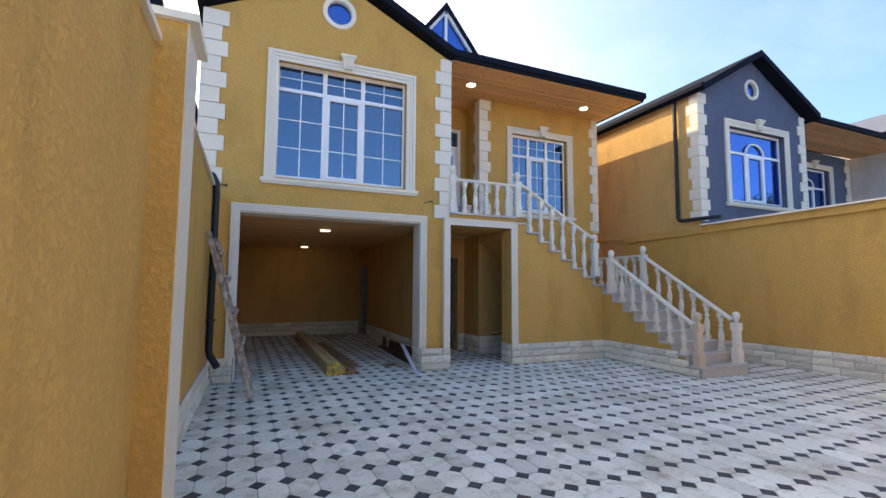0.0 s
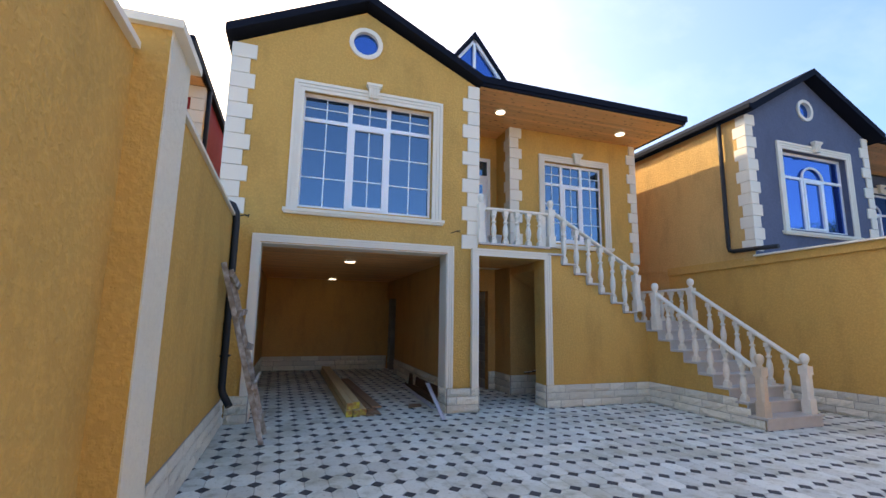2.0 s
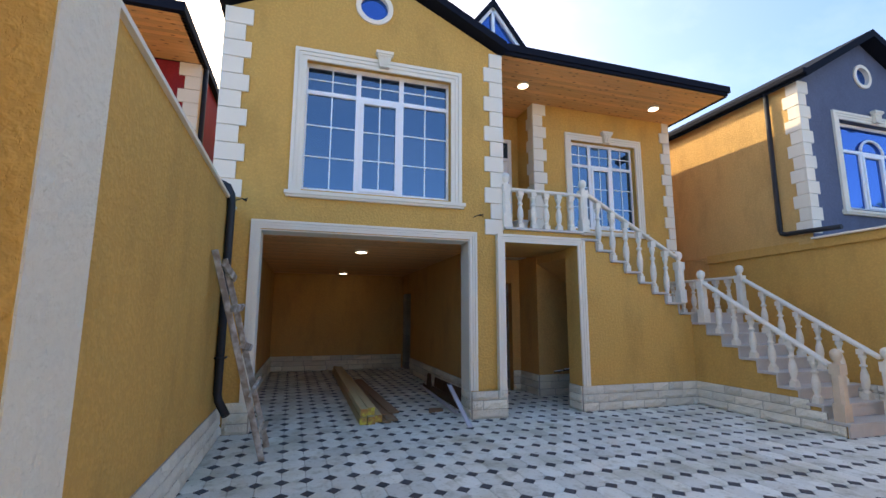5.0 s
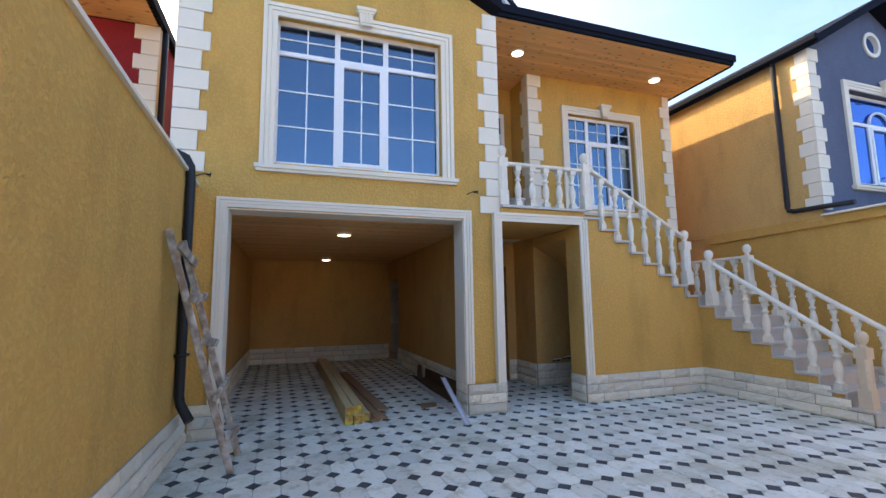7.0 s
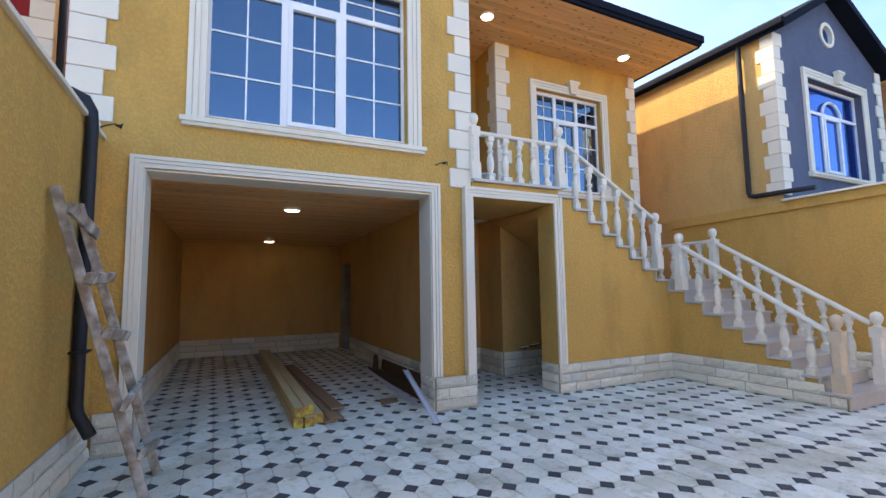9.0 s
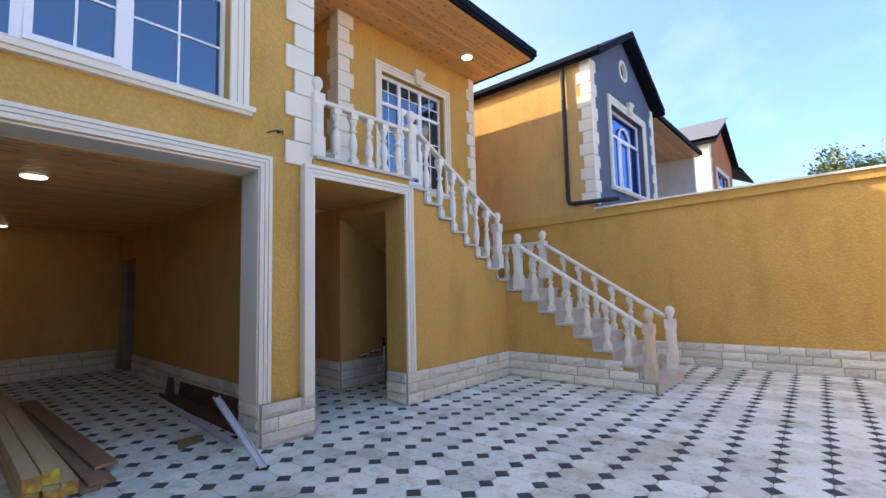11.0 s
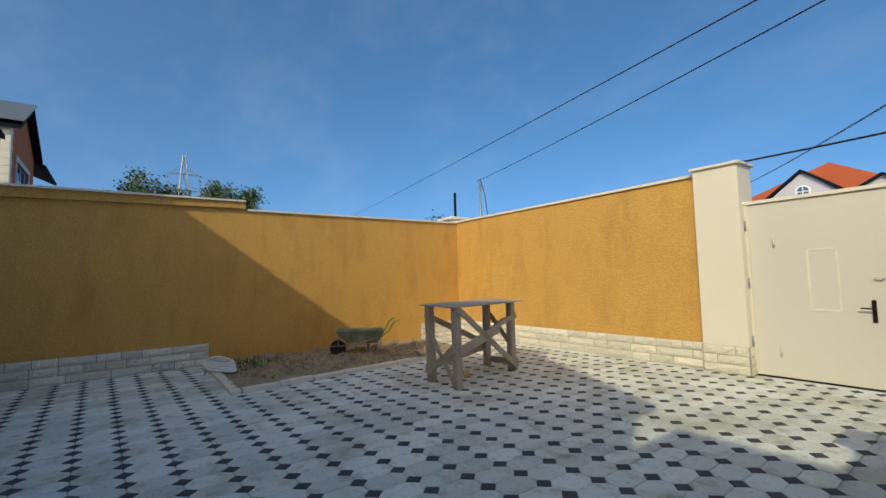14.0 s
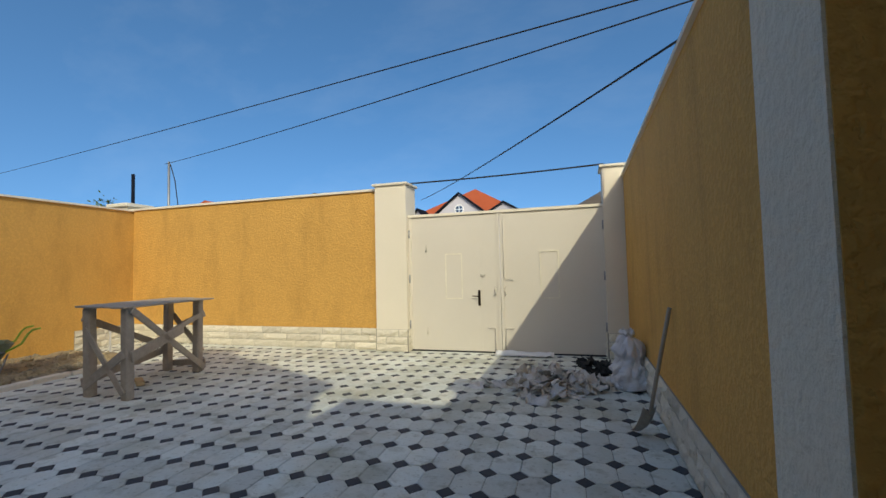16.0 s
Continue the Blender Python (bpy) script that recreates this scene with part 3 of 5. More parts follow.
# right boundary: two lengths that meet at y 2.1
bm = B()
prism(bm, [(9.66, 2.1), (9.74, -3.1), (10.0, -3.1), (9.96, 2.1)], -0.1, 2.83, "z")
for v in bm.verts:
    if v.co.z > 1:
        v.co.z -= 0.01 * (v.co.y - 2.06)
wall_right_s = solo("wall_right_south", bm, YELLOW, "ochre stucco yard wall above the dug bed", "wall", "structure")
def lean(bm, z, y, slope):
    """Let the top above z fall away from y by the slope."""
    for v in bm.verts:
        if v.co.z > z:
            v.co.z += slope * (v.co.y - y)
    return bm


bm = B()
prism(bm, [(9.234, 9.2), (9.66, 2.1), (9.96, 2.1), (9.5, 9.2)], -0.1, 2.87, "z")
lean(bm, 1.0, 2.1, -0.03)
low = B()
prism(low, [(9.178, 9.18), (9.605, 2.1), (9.96, 2.1), (9.5, 9.18)], 2.871, 2.99, "z")
for v in low.verts:
    v.co.z -= (0.03 if v.co.z < 2.9 else 0.021) * (v.co.y - 2.1)
wall_right_n = solo("wall_right_north", bm, YELLOW, "ochre stucco yard wall with a raised upper band", "wall", "structure")
part("upper_band", low, YELLOW, wall_right_n)
base_course(wall_right_n, [((9.30, 7.55), (9.62, 2.7))])
bm = prism(B(), [(9.62, 2.06), (9.70, -3.1), (10.04, -3.1), (10.0, 2.06)], 2.83, 2.865, "z")
lean(bm, 0.0, 2.06, -0.01)
cap = prism(B(), [(9.23, 7.0), (9.575, 2.1), (10.0, 2.1), (9.65, 7.0)], 2.992, 3.025, "z")
lean(cap, 0.0, 2.1, -0.021)
solo("coping_right", bm, CREAM, "thin cream coping on the yard wall above the bed", "coping", "structure")
solo("coping_right_north", cap, CREAM, "thin cream coping on the raised wall band", "coping", "structure")

# gate wall
YG = -3.1
bm = B()
box(bm, 3.72, 9.74, YG - 0.25, YG, -0.1, 2.9)
wall_gate = solo("wall_gate", bm, YELLOW, "sunlit ochre stucco wall beside the gate", "wall", "structure")
base_course(wall_gate, [((9.7, YG), (3.76, YG))])
solo("coping_gate", box(B(), 3.76, 10.0, YG - 0.3, YG + 0.04, 2.9, 2.94), CREAM, "thin cream coping on the gate wall", "coping", "structure")
for i, (a, b) in enumerate(((3.14, 3.74), (-0.78, -0.16))):
    bm = B()
    box(bm, a, b, YG - 0.35, YG + 0.12, 0.0, 2.96)
    p = solo("gate_pier", bm, CREAM, "cream plastered gate pier with stone base and cap", "gate pier", "structure", "gate piers")
    base_course(p, [((b, YG + 0.12), (a, YG + 0.12)), ((a, YG + 0.12), (a, YG - 0.2)), ((b, YG - 0.2), (b, YG + 0.12))])
    part("cap", box(B(), a - 0.04, b + 0.04, YG - 0.4, YG + 0.16, 2.96, 3.0), CREAM, p, bevel=0.006)

# gate: two sheet-steel leaves
gate = thing("double_gate", (1.5, YG, 0), "ivory painted sheet-steel double gate with a wicket door, closed", "gate")
GX0, GX1, GM, GH = -0.16, 3.14, 1.5, 2.36
for a, b in ((GX0 + 0.004, GM - 0.005), (GM + 0.005, GX1 - 0.004)):
    bm = B()
    box(bm, a, b, YG - 0.02, YG - 0.012, 0.03, GH)
    leaf = part("leaf", bm, GATE, gate)
    bm = B()
    box(bm, a, b, YG - 0.05, YG - 0.02, GH - 0.05, GH + 0.03)
    box(bm, a, a + 0.045, YG - 0.012, YG + 0.008, 0.03, GH)
    box(bm, b - 0.045, b, YG - 0.012, YG + 0.008, 0.03, GH)
    part("leaf_frame", bm, GATE, leaf)
bm = B()
box(bm, GX0, GX1, YG - 0.045, YG + 0.02, GH + 0.005, GH + 0.05)
part("top_rail", bm, CREAM, gate)
for x0, x1, z0, z1 in ((2.16, 2.47, 0.91, 1.7), (0.54, 0.85, 0.91, 1.7)):
    bm = holed(B(), x0, x1, z0, z1, YG - 0.012, YG + 0.0, [(x0 + 0.022, x1 - 0.022, z0 + 0.022, z1 - 0.022)])
    part("panel_beading", bm, RUSTY, gate, "paler ivory steel beading")
part("wicket_door", box(B(), 1.83, 2.8, YG - 0.012, YG - 0.007, 0.06, 1.9), GATE, gate)
# added black strip: the shade under the leaves as a solid
solo("threshold_shade_strip", box(B(), GX0, GX1, YG - 0.04, YG - 0.03, 0.0, 0.03), PIPE, "black strip standing in for the shade below the gate", "gap", "structure")

# ---- the house ----
F = 7.65
R = 9.23
house = thing("house", (3.5, 11, 0), "two-storey ochre stucco house with cream quoins and dark roof", "house")
bm = B()
gw = (-0.2, 2.815, -1, 2.64)
w1 = (0.29, 2.51, 3.24, 5.22)
holed(bm, XL, 3.37, 0.0, 2.95, F, F + 0.35, [gw])
holed(bm, -0.80, 3.37, 2.95, 5.6, F, F + 0.35, [w1])
gable(bm, -0.80, 3.37, 5.6, 5.82, 1.25, 6.84, F, F + 0.35, 1.26, 6.24, 0.235)
box(bm, -0.80, -0.5, F + 0.35, 14.5, 2.8, 5.9)
box(bm, 3.07, 3.37, F + 0.35, 10.7, 2.8, 5.9)
part("front_wall", bm, YELLOW, house, "ochre stucco front wall of the projecting bay")
bm = B()
holed(bm, 4.85, 8.33, 2.6, 5.945, R, R + 0.3, [(5.75, 7.36, 3.3, 5.24)])
holed(bm, 3.37, 4.85, 2.6, 5.945, 9.97, 10.2, [(3.62, 4.68, 2.87, 5.39)])
box(bm, 4.85, 5.15, R + 0.3, 10.7, 2.6, 5.945)
box(bm, 8.03, 8.33, R + 0.3, 14.2, 0.0, 5.945)
box(bm, 4.75, 8.33, R, R + 0.3, 0.0, 2.6)
part("recessed_wall", bm, YELLOW, house, "ochre stucco wall of the recessed porch")
# roofs
roof_pair(house, -0.93, 6.03, 1.26, 7.11, 3.44, 6.0, F - 0.16, 12.0, 0.14)
EX, EY, EZ = 8.53, 7.72, 5.95
bm = B()
v = [bm.verts.new(p) for p in ((3.38, EY + 0.05, EZ + 0.16), (EX, EY + 0.05, EZ + 0.16), (EX, 15.0, EZ + 0.16), (3.38, 15.0, EZ + 0.16), (3.38, 11.27, 7.95), (4.78, 11.27, 7.95), (3.38, EY + 0.05, EZ + 0.08), (EX, EY + 0.05, EZ + 0.08), (EX, 15.0, EZ + 0.08), (3.38, 15.0, EZ + 0.08))]
for f in ((0, 1, 5, 4), (1, 2, 5), (2, 3, 4, 5), (0, 4, 3, 9, 6), (6, 7, 1, 0), (7, 8, 2, 1), (8, 9, 3, 2), (9, 8, 7, 6)):
    bm.faces.new([v[i] for i in f])
part("main_roof", bm, ROOF, house, "dark navy metal main roof")
bm = B()
box(bm, 3.40, EX + 0.02, EY, EY + 0.10, EZ + 0.06, EZ + 0.19)
box(bm, 3.40, EX - 0.02, EY + 0.03, EY + 0.08, EZ, EZ + 0.06)
box(bm, EX - 0.06, EX + 0.02, EY + 0.10, 13.0, EZ, EZ + 0.19)
part("eaves_gutter", bm, ROOF, house, "dark navy eaves gutter")
boards("soffit", "varnished pine board soffit", house, 3.375, EX - 0.06, EY + 0.08, 10.7, EZ)
# dormer with a triangular glazed gable
DX, DY, DZ = 3.75, 8.7, 7.77
for s in (-1, 1):
    part("dormer_roof", prism(B(), [(DX, DZ), (DX + s * 0.95, DZ - 1.25), (DX + s * 0.85, DZ - 1.25), (DX, DZ - 0.16)], DY, DY + 2.0), ROOF, house)
bm = B()
prism(bm, [(DX - 0.78, DZ - 1.25), (DX + 0.78, DZ - 1.25), (DX, DZ - 0.2)], DY + 0.1, DY + 0.12)
part("dormer_pane", bm, GLASS_BLUE, house)
bm = B()
for s in (-1, 1):
    beam(bm, (DX, DY + 0.06, DZ - 0.2), (DX + s * 0.8, DY + 0.06, DZ - 1.25), 0.06, 0.06)
beam(bm, (DX, DY + 0.06, DZ - 0.2), (DX, DY + 0.06, DZ - 1.25), 0.06, 0.06, (0, 1, 0))
beam(bm, (DX - 0.8, DY + 0.06, DZ - 1.1), (DX + 0.8, DY + 0.06, DZ - 1.1), 0.06, 0.06)
part("dormer_frame", bm, PVC, house)
# oculus
oc = part("round_window", ring(B(), 1.26, 6.24, 0.215, 0.29, F - 0.03, F + 0.05), CREAM, house, "round window with cream surround")
part("round_pane", lathe(B(), [(0.235, 0.0), (0.235, 0.01)], 32), GLASS_BLUE, oc).matrix_basis = pose(1.26, F + 0.06, 6.24, 90, 0, 0)
# openings' mouldings
part("window_moulding", trim(B(), 0.13, 2.68, 3.2, 5.36, F, 0.17, True), CREAM, house, "cream stepped window surround with sill")
keystone(house, 1.42, F - 0.04, 5.42)
window_unit(house, 0.29, 2.51, 3.24, 5.22, F + 0.12, (0, 0.35, 0.65, 1), 0.772, (3, 2), GLASS)
part("window_moulding", trim(B(), 5.58, 7.53, 3.25, 5.39, R, 0.15, True), CREAM, house, "cream stepped window surround")
keystone(house, 6.6, R - 0.04, 5.44)
window_unit(house, 5.75, 7.36, 3.3, 5.24, R + 0.1, (0, 0.315, 0.655, 1), 0.735, (3, 2), GLASS)
bm = B()
trim(bm, -0.31, 2.925, 0.39, 2.765, F, 0.115)
box(bm, 2.8, 2.815, F, F + 0.36, 0.39, 2.64)
box(bm, -0.2, -0.185, F, F + 0.36, 0.39, 2.64)
box(bm, -0.185, 2.8, F, F + 0.36, 2.625, 2.64)
part("garage_moulding", bm, CREAM, house, "cream stepped moulding and reveal of the garage opening")
bm = B()
trim(bm, 3.245, 4.81, 0.39, 2.755, F - 0.06, 0.125)
box(bm, 3.25, 3.365, F - 0.07, F, 0.39, 2.75)
part("passage_moulding", bm, CREAM, house, "cream stepped moulding of the passage opening")
quoins(house, -0.80, 1, F, 2.95, 5.82, 0.252, 0.34, 0.25, turn=1)
quoins(house, 3.37, -1, F, 2.74, 5.82, 0.257, 0.30, 0.20, first=False, turn=1)
quoins(house, 4.85, 1, R, 2.9, 5.94, 0.25, 0.28, 0.2, turn=1)
quoins(house, 8.33, -1, R, 2.9, 5.94, 0.25, 0.24, 0.15, first=False)
door = part("door_frame", holed(B(), 3.62, 4.68, 2.87, 5.39, 9.955, 10.03, [(3.70, 4.60, 2.87, 4.88), (3.70, 4.60, 4.95, 5.31)]), PVC, house, "white plastic front door frame with a glazed transom")
part("door_leaf", box(B(), 3.70, 4.60, 9.985, 10.025, 2.88, 4.88), PVC, door)
part("transom_pane", box(B(), 3.70, 4.60, 9.99, 10.0, 4.95, 5.31), GLASS, door)
part("door_panel", box(B(), 3.82, 4.48, 9.975, 9.985, 3.05, 3.75), PVC, door, bevel=0.004)
part("door_pane", box(B(), 3.82, 4.48, 9.978, 9.985, 3.95, 4.72), GLASS, door)
part("door_handle", tube(B(), [(4.53, 9.985, 3.9), (4.53, 9.93, 3.9), (4.42, 9.93, 3.9)], 0.01, 8), STEEL, door)
base_course(house, [((-0.5, F), (-0.2, F)), ((-0.2, F), (-0.2, F + 0.36))], name="pier_plinth")
base_course(house, [((2.815, F - 0.065), (3.375, F - 0.065)), ((2.815, F + 0.36), (2.815, F - 0.065)), ((3.375, F - 0.065), (3.375, F + 0.4))], name="pier_plinth")

# garage and passage interior
GB = 14.2
bm = B()
box(bm, -0.66, -0.42, F + 0.35, GB + 0.2, 0, 2.8)
holed(bm, -0.42, 3.3, 0, 2.8, GB, GB + 0.2)
part("garage_wall", bm, YELLOW_IN, house, "ochre stucco wall inside the garage")
bm = B()
prism(bm, [(3.12, F + 0.36), (3.37, F + 0.36), (3.37, 13.0), (3.12, 13.0)], 0, 2.8, "z")
box(bm, 3.12, 3.37, 13.0, GB, 2.1, 2.8)
part("garage_wall", bm, YELLOW_IN, house)
jamb = part("doorway_jamb", box(B(), 3.2, 3.35, 13.9, GB, 0, 2.1), ROUGHBLOCK, house, "raw limestone jamb of an unfinished doorway")
for k in range(11):
    part("limestone_block", box(B(), 3.17, 3.36, 13.86 + 0.03 * (k % 2), GB, 0.19 * k, 0.19 * k + 0.18), ROUGHBLOCK, jamb, bevel=0.008)
boards("garage_ceiling", "varnished pine board garage ceiling", house, -0.42, 3.12, F + 0.36, GB, 2.62)
part("garage_slab", box(B(), -0.8, 4.9, F + 0.36, 14.3, 2.66, 2.8), CREAM, house)
base_course(house, [((-0.42, F + 0.37), (-0.42, GB)), ((-0.42, GB), (3.12, GB)), ((3.12, 13.0), (3.12, F + 0.4))], name="garage_plinth")
bm = B()
box(bm, 4.7, 4.95, 9.0, 11.7, 0, 2.65)
box(bm, 4.95, 6.9, 9.0, 9.2, 0, 2.65)
box(bm, 4.52, 4.7, 9.75, 9.9, 0, 2.65)
box(bm, 3.37, 4.52, 9.75, 9.9, 2.16, 2.65)
box(bm, 3.37, 4.7, 11.6, 11.7, 0, 2.65)
box(bm, 4.2, 4.4, 11.7, 14.4, 0, 2.66)
box(bm, 3.3, 4.2, GB, GB + 0.2, 0, 2.66)
part("passage_wall", bm, YELLOW_IN, house)
jamb = part("doorway_jamb", box(B(), 4.56, 4.69, 9.92, 10.4, 0, 2.1), ROUGHBLOCK, house, "raw limestone jamb of an unfinished doorway")
for k in range(11):
    part("limestone_block", box(B(), 4.5 + 0.02 * (k % 2), 4.7, 9.91, 10.36 + 0.06 * (k % 2), 0.197 * k, 0.197 * k + 0.185), ROUGHBLOCK, jamb, bevel=0.008)
base_course(house, [((4.7, 9.75), (4.7, 9.0)), ((4.7, 9.0), (6.9, 9.0)), ((4.53, 9.75), (4.7, 9.75))], name="passage_plinth")

led(1.34, 9.2, 2.62, "garage ceiling lights")
led(1.36, 13.5, 2.62, "garage ceiling lights")
led(4.3, 8.6, EZ, "porch ceiling lights")
led(7.45, 8.65, EZ, "porch ceiling lights")

# ---- staircase ----
stair = thing("staircase", (7, 7.5, 0), "L-shaped stone staircase with turned balusters and ball-topped newels", "staircase")
SX0, SX1 = 6.95, 8.10
FY = F - 0.08
LOW = 0.1725
lower = [(5.3 + 0.279 * k, LOW * (k + 1)) for k in range(9)]
UP = 0.1722
upper = [(6.98 - 0.2716 * k, 1.38 + UP * (k + 1)) for k in range(8)]
poly = [(5.36, 0)]
for y, z in lower:
    poly += [(y + 0.03, z - 0.04 - LOW if z > 0.2 else 0.0), (y + 0.03, z - 0.04)]
poly += [(7.6, 1.51), (7.6, 0)]
part("lower_flight_wall", prism(B(), poly[1:], SX0, SX1 - 0.02, "x"), YELLOW, stair, "ochre stucco side of the lower flight")
part("landing_wall", box(B(), SX0, SX1 - 0.02, 7.6, R, 0.0, 1.51), YELLOW, stair, "ochre stucco landing block")
bm = B()
front = [(4.68, 0.0), (SX0, 0.0), (SX0, 1.34)]
for x, z in upper:
    front += [(x - 0.03, z - UP - 0.04), (x - 0.03, z - 0.04)]
front += [(4.78, upper[-1][1] - 0.04), (4.78, 2.83), (3.37, 2.83), (3.37, 2.63), (4.68, 2.63)]
prism(bm, front, F - 0.06, F + 0.3)
part("upper_flight_wall", bm, YELLOW, stair, "ochre stucco front of the upper flight")
bm = B()
prism(bm, [(SX0, 1.2), (SX0, 1.34), (4.9, 2.62), (4.72, 2.62), (4.72, 2.48)], F + 0.3, R)
box(bm, 3.37, 4.9, F + 0.3, R, 2.63, 2.83)
part("stair_soffit", bm, YELLOW_IN, stair, "plastered sloping underside of the stairs")
for k, (y, z) in enumerate(lower):
    y1 = lower[k + 1][0] + 0.03 if k < 8 else R
    x0 = SX0 - 0.03
    st = part("step", box(B(), x0, SX1 + 0.03, y, y1, z - 0.035, z), MARBLE, stair, bevel=0.004)
    part("riser", box(B(), SX0 - 0.018, SX1, y + 0.02, y + 0.04, z - LOW, z - 0.035), MARBLE, st)
for k, (x, z) in enumerate(upper):
    x1 = upper[k + 1][0] - 0.03 if k < 7 else 4.74
    st = part("step", box(B(), x1, x, FY - 0.03, R, z - 0.035, z), MARBLE, stair, bevel=0.004)
    part("riser", box(B(), x - 0.04, x - 0.02, FY - 0.005, R, z - UP, z - 0.035), MARBLE, st)
part("balcony_slab", box(B(), 3.38, 4.80, FY - 0.03, 10.7, 2.835, 2.87), MARBLE, stair)
base_course(stair, [((4.68, F - 0.06), (SX0, F - 0.06)), ((4.68, F + 0.3), (4.68, F - 0.06))], name="stair_plinth")
base_course(stair, [((SX0, F - 0.06), (SX0, 5.36))], name="stair_plinth", step=0.2)

BAL = [(0.04, 0.07), (0.05, 0.085), (0.05, 0.1), (0.03, 0.115), (0.038, 0.14), (0.052, 0.2), (0.056, 0.25), (0.05, 0.31), (0.034, 0.37), (0.027, 0.405), (0.048, 0.415), (0.048, 0.435), (0.026, 0.45), (0.032, 0.49), (0.044, 0.52), (0.05, 0.53), (0.05, 0.55), (0.04, 0.575)]
bal_bm = lathe(B(), [(r * 0.94, z) for r, z in BAL], 12)
for z0, z1 in ((0.0, 0.075), (0.57, 0.64)):
    box(bal_bm, -0.046, 0.046, -0.046, 0.046, z0, z1)
baluster_mesh = finish(bal_bm, "baluster", CAST)


def newel(x, y, z, h=0.86, material=CAST):
    bm = B()
    w, h = 0.068, h + 0.035
    box(bm, x - w, x + w, y - w, y + w, z, z + 0.22)
    ch = 0.03
    o = [(w, w - ch), (w - ch, w), (-w + ch, w), (-w, w - ch), (-w, -w + ch), (-w + ch, -w), (w - ch, -w), (w, -w + ch)]
    prism(bm, [(x + a * 0.96, y + b * 0.96) for a, b in o], z + 0.22, z + h - 0.2, "z")
    box(bm, x - w, x + w, y - w, y + w, z + h - 0.2, z + h - 0.07)
    lathe(bm, [(0.05, h - 0.07), (0.04, h - 0.05), (0.03, h - 0.04), (0.045, h - 0.02), (0.062, h + 0.015), (0.068, h + 0.05), (0.062, h + 0.085), (0.045, h + 0.11), (0.015, h + 0.125)], 16, (x, y, z))
    return part("newel_post", bm, material, stair, "square newel post with chamfered shaft and ball top")


def rail(p, q):
    return part("handrail", beam(B(), p, q, 0.1, 0.05), CAST, stair, bevel=0.014)


def bal(x, y, z, top):
    return piece("baluster", baluster_mesh, pose(x, y, z) @ Matrix.Diagonal((1, 1, (top - z) / 0.64, 1)), stair)


NY = FY + 0.055
newel(3.43, NY, 2.87, 0.74)
newel(4.86, NY, 2.87, 0.76)
rail((3.5, NY, 3.5), (4.8, NY, 3.5))
for k in range(5):
    bal(3.68 + 0.235 * k, NY, 2.87, 3.475)
newel(6.79, NY, upper[1][1], 0.75)
xa, za, xb, zb = 4.93, 3.54, 6.73, 2.53
rail((xa, NY, za), (xb, NY, zb))
for k in range(6):
    x = 5.14 + 0.2716 * k
    tread = [z for xx, z in upper if xx >= x][-1]
    bal(x, NY, tread, za + (zb - za) * (x - xa) / (xb - xa) - 0.03)
NX, NX2, NX3 = SX0 + 0.07, 7.98, 8.06
newel(NX, 7.39, lower[7][1], 0.74)
newel(NX3, 7.51, lower[8][1], 0.71)
newel(NX, 5.43, LOW, 0.745, CAST_TAN)
newel(NX2, 5.42, LOW, 0.745)
for nu, nx, ya, za, yb, zb in ((NX, NX, 7.32, 2.04, 5.5, 0.85), (NX3, NX2, 7.44, 2.15, 5.48, 0.92)):
    rail((nu, ya, za), (nx, yb, zb))
    for k in range(6):
        y = 5.71 + 0.279 * k
        tread = [z for yy, z in lower if yy <= y][-1]
        bal(nx + (nu - nx) * (y - yb) / (ya - yb), y, tread, za + (zb - za) * (y - ya) / (yb - ya) - 0.03)
rail((NX3, 7.57, 2.2), (NX3, 9.2, 2.2))
for k in range(6):
    bal(NX3, 7.76 + 0.27 * k, lower[8][1], 2.175)

# ---- workbench ----
table = thing("work_table", (5.75, -0.2, 0), "rough weathered wooden site table with cross braces", "table")
LEGS = [(5.84, 0.45), (5.23, 0.46), (5.67, -0.94), (6.2, -0.90)]
for k, (x, y) in enumerate(LEGS):
    part("leg", beam(B(), (x, y, 0), (x + 0.02 - 0.015 * k, y + 0.01, 1.05), 0.115 - 0.008 * (k % 2), 0.10, (0, 1, 0)), OLDWOOD, table, bevel=0.012)
for k in range(4):
    x0, x1 = 5.15 + 0.205 * k, 5.15 + 0.205 * (k + 1) - 0.008
    e = (0.02, -0.035, 0.03, -0.01)[k]
    part("board", prism(B(), [(x0, 0.56 + e), (x1, 0.57 + e), (x1 + 0.42, -1.11 - e), (x0 + 0.42, -1.13 - e)], 1.05 + 0.003 * k, 1.072 + 0.003 * k, "z"), OLDWOOD, table, bevel=0.004)


def brace(a, za, b, zb, out, w=0.085, f0=-0.03, f1=1.03):
    """A board nailed across legs a and b, on the side given by out."""
    p, q = Vector((*LEGS[a], za)), Vector((*LEGS[b], zb))
    o = Vector((*out, 0)) * 0.07
    d = q - p
    part("brace", beam(B(), p + d * f0 + o, p + d * f1 + o, 0.024, w), OLDWOOD, table, bevel=0.004)


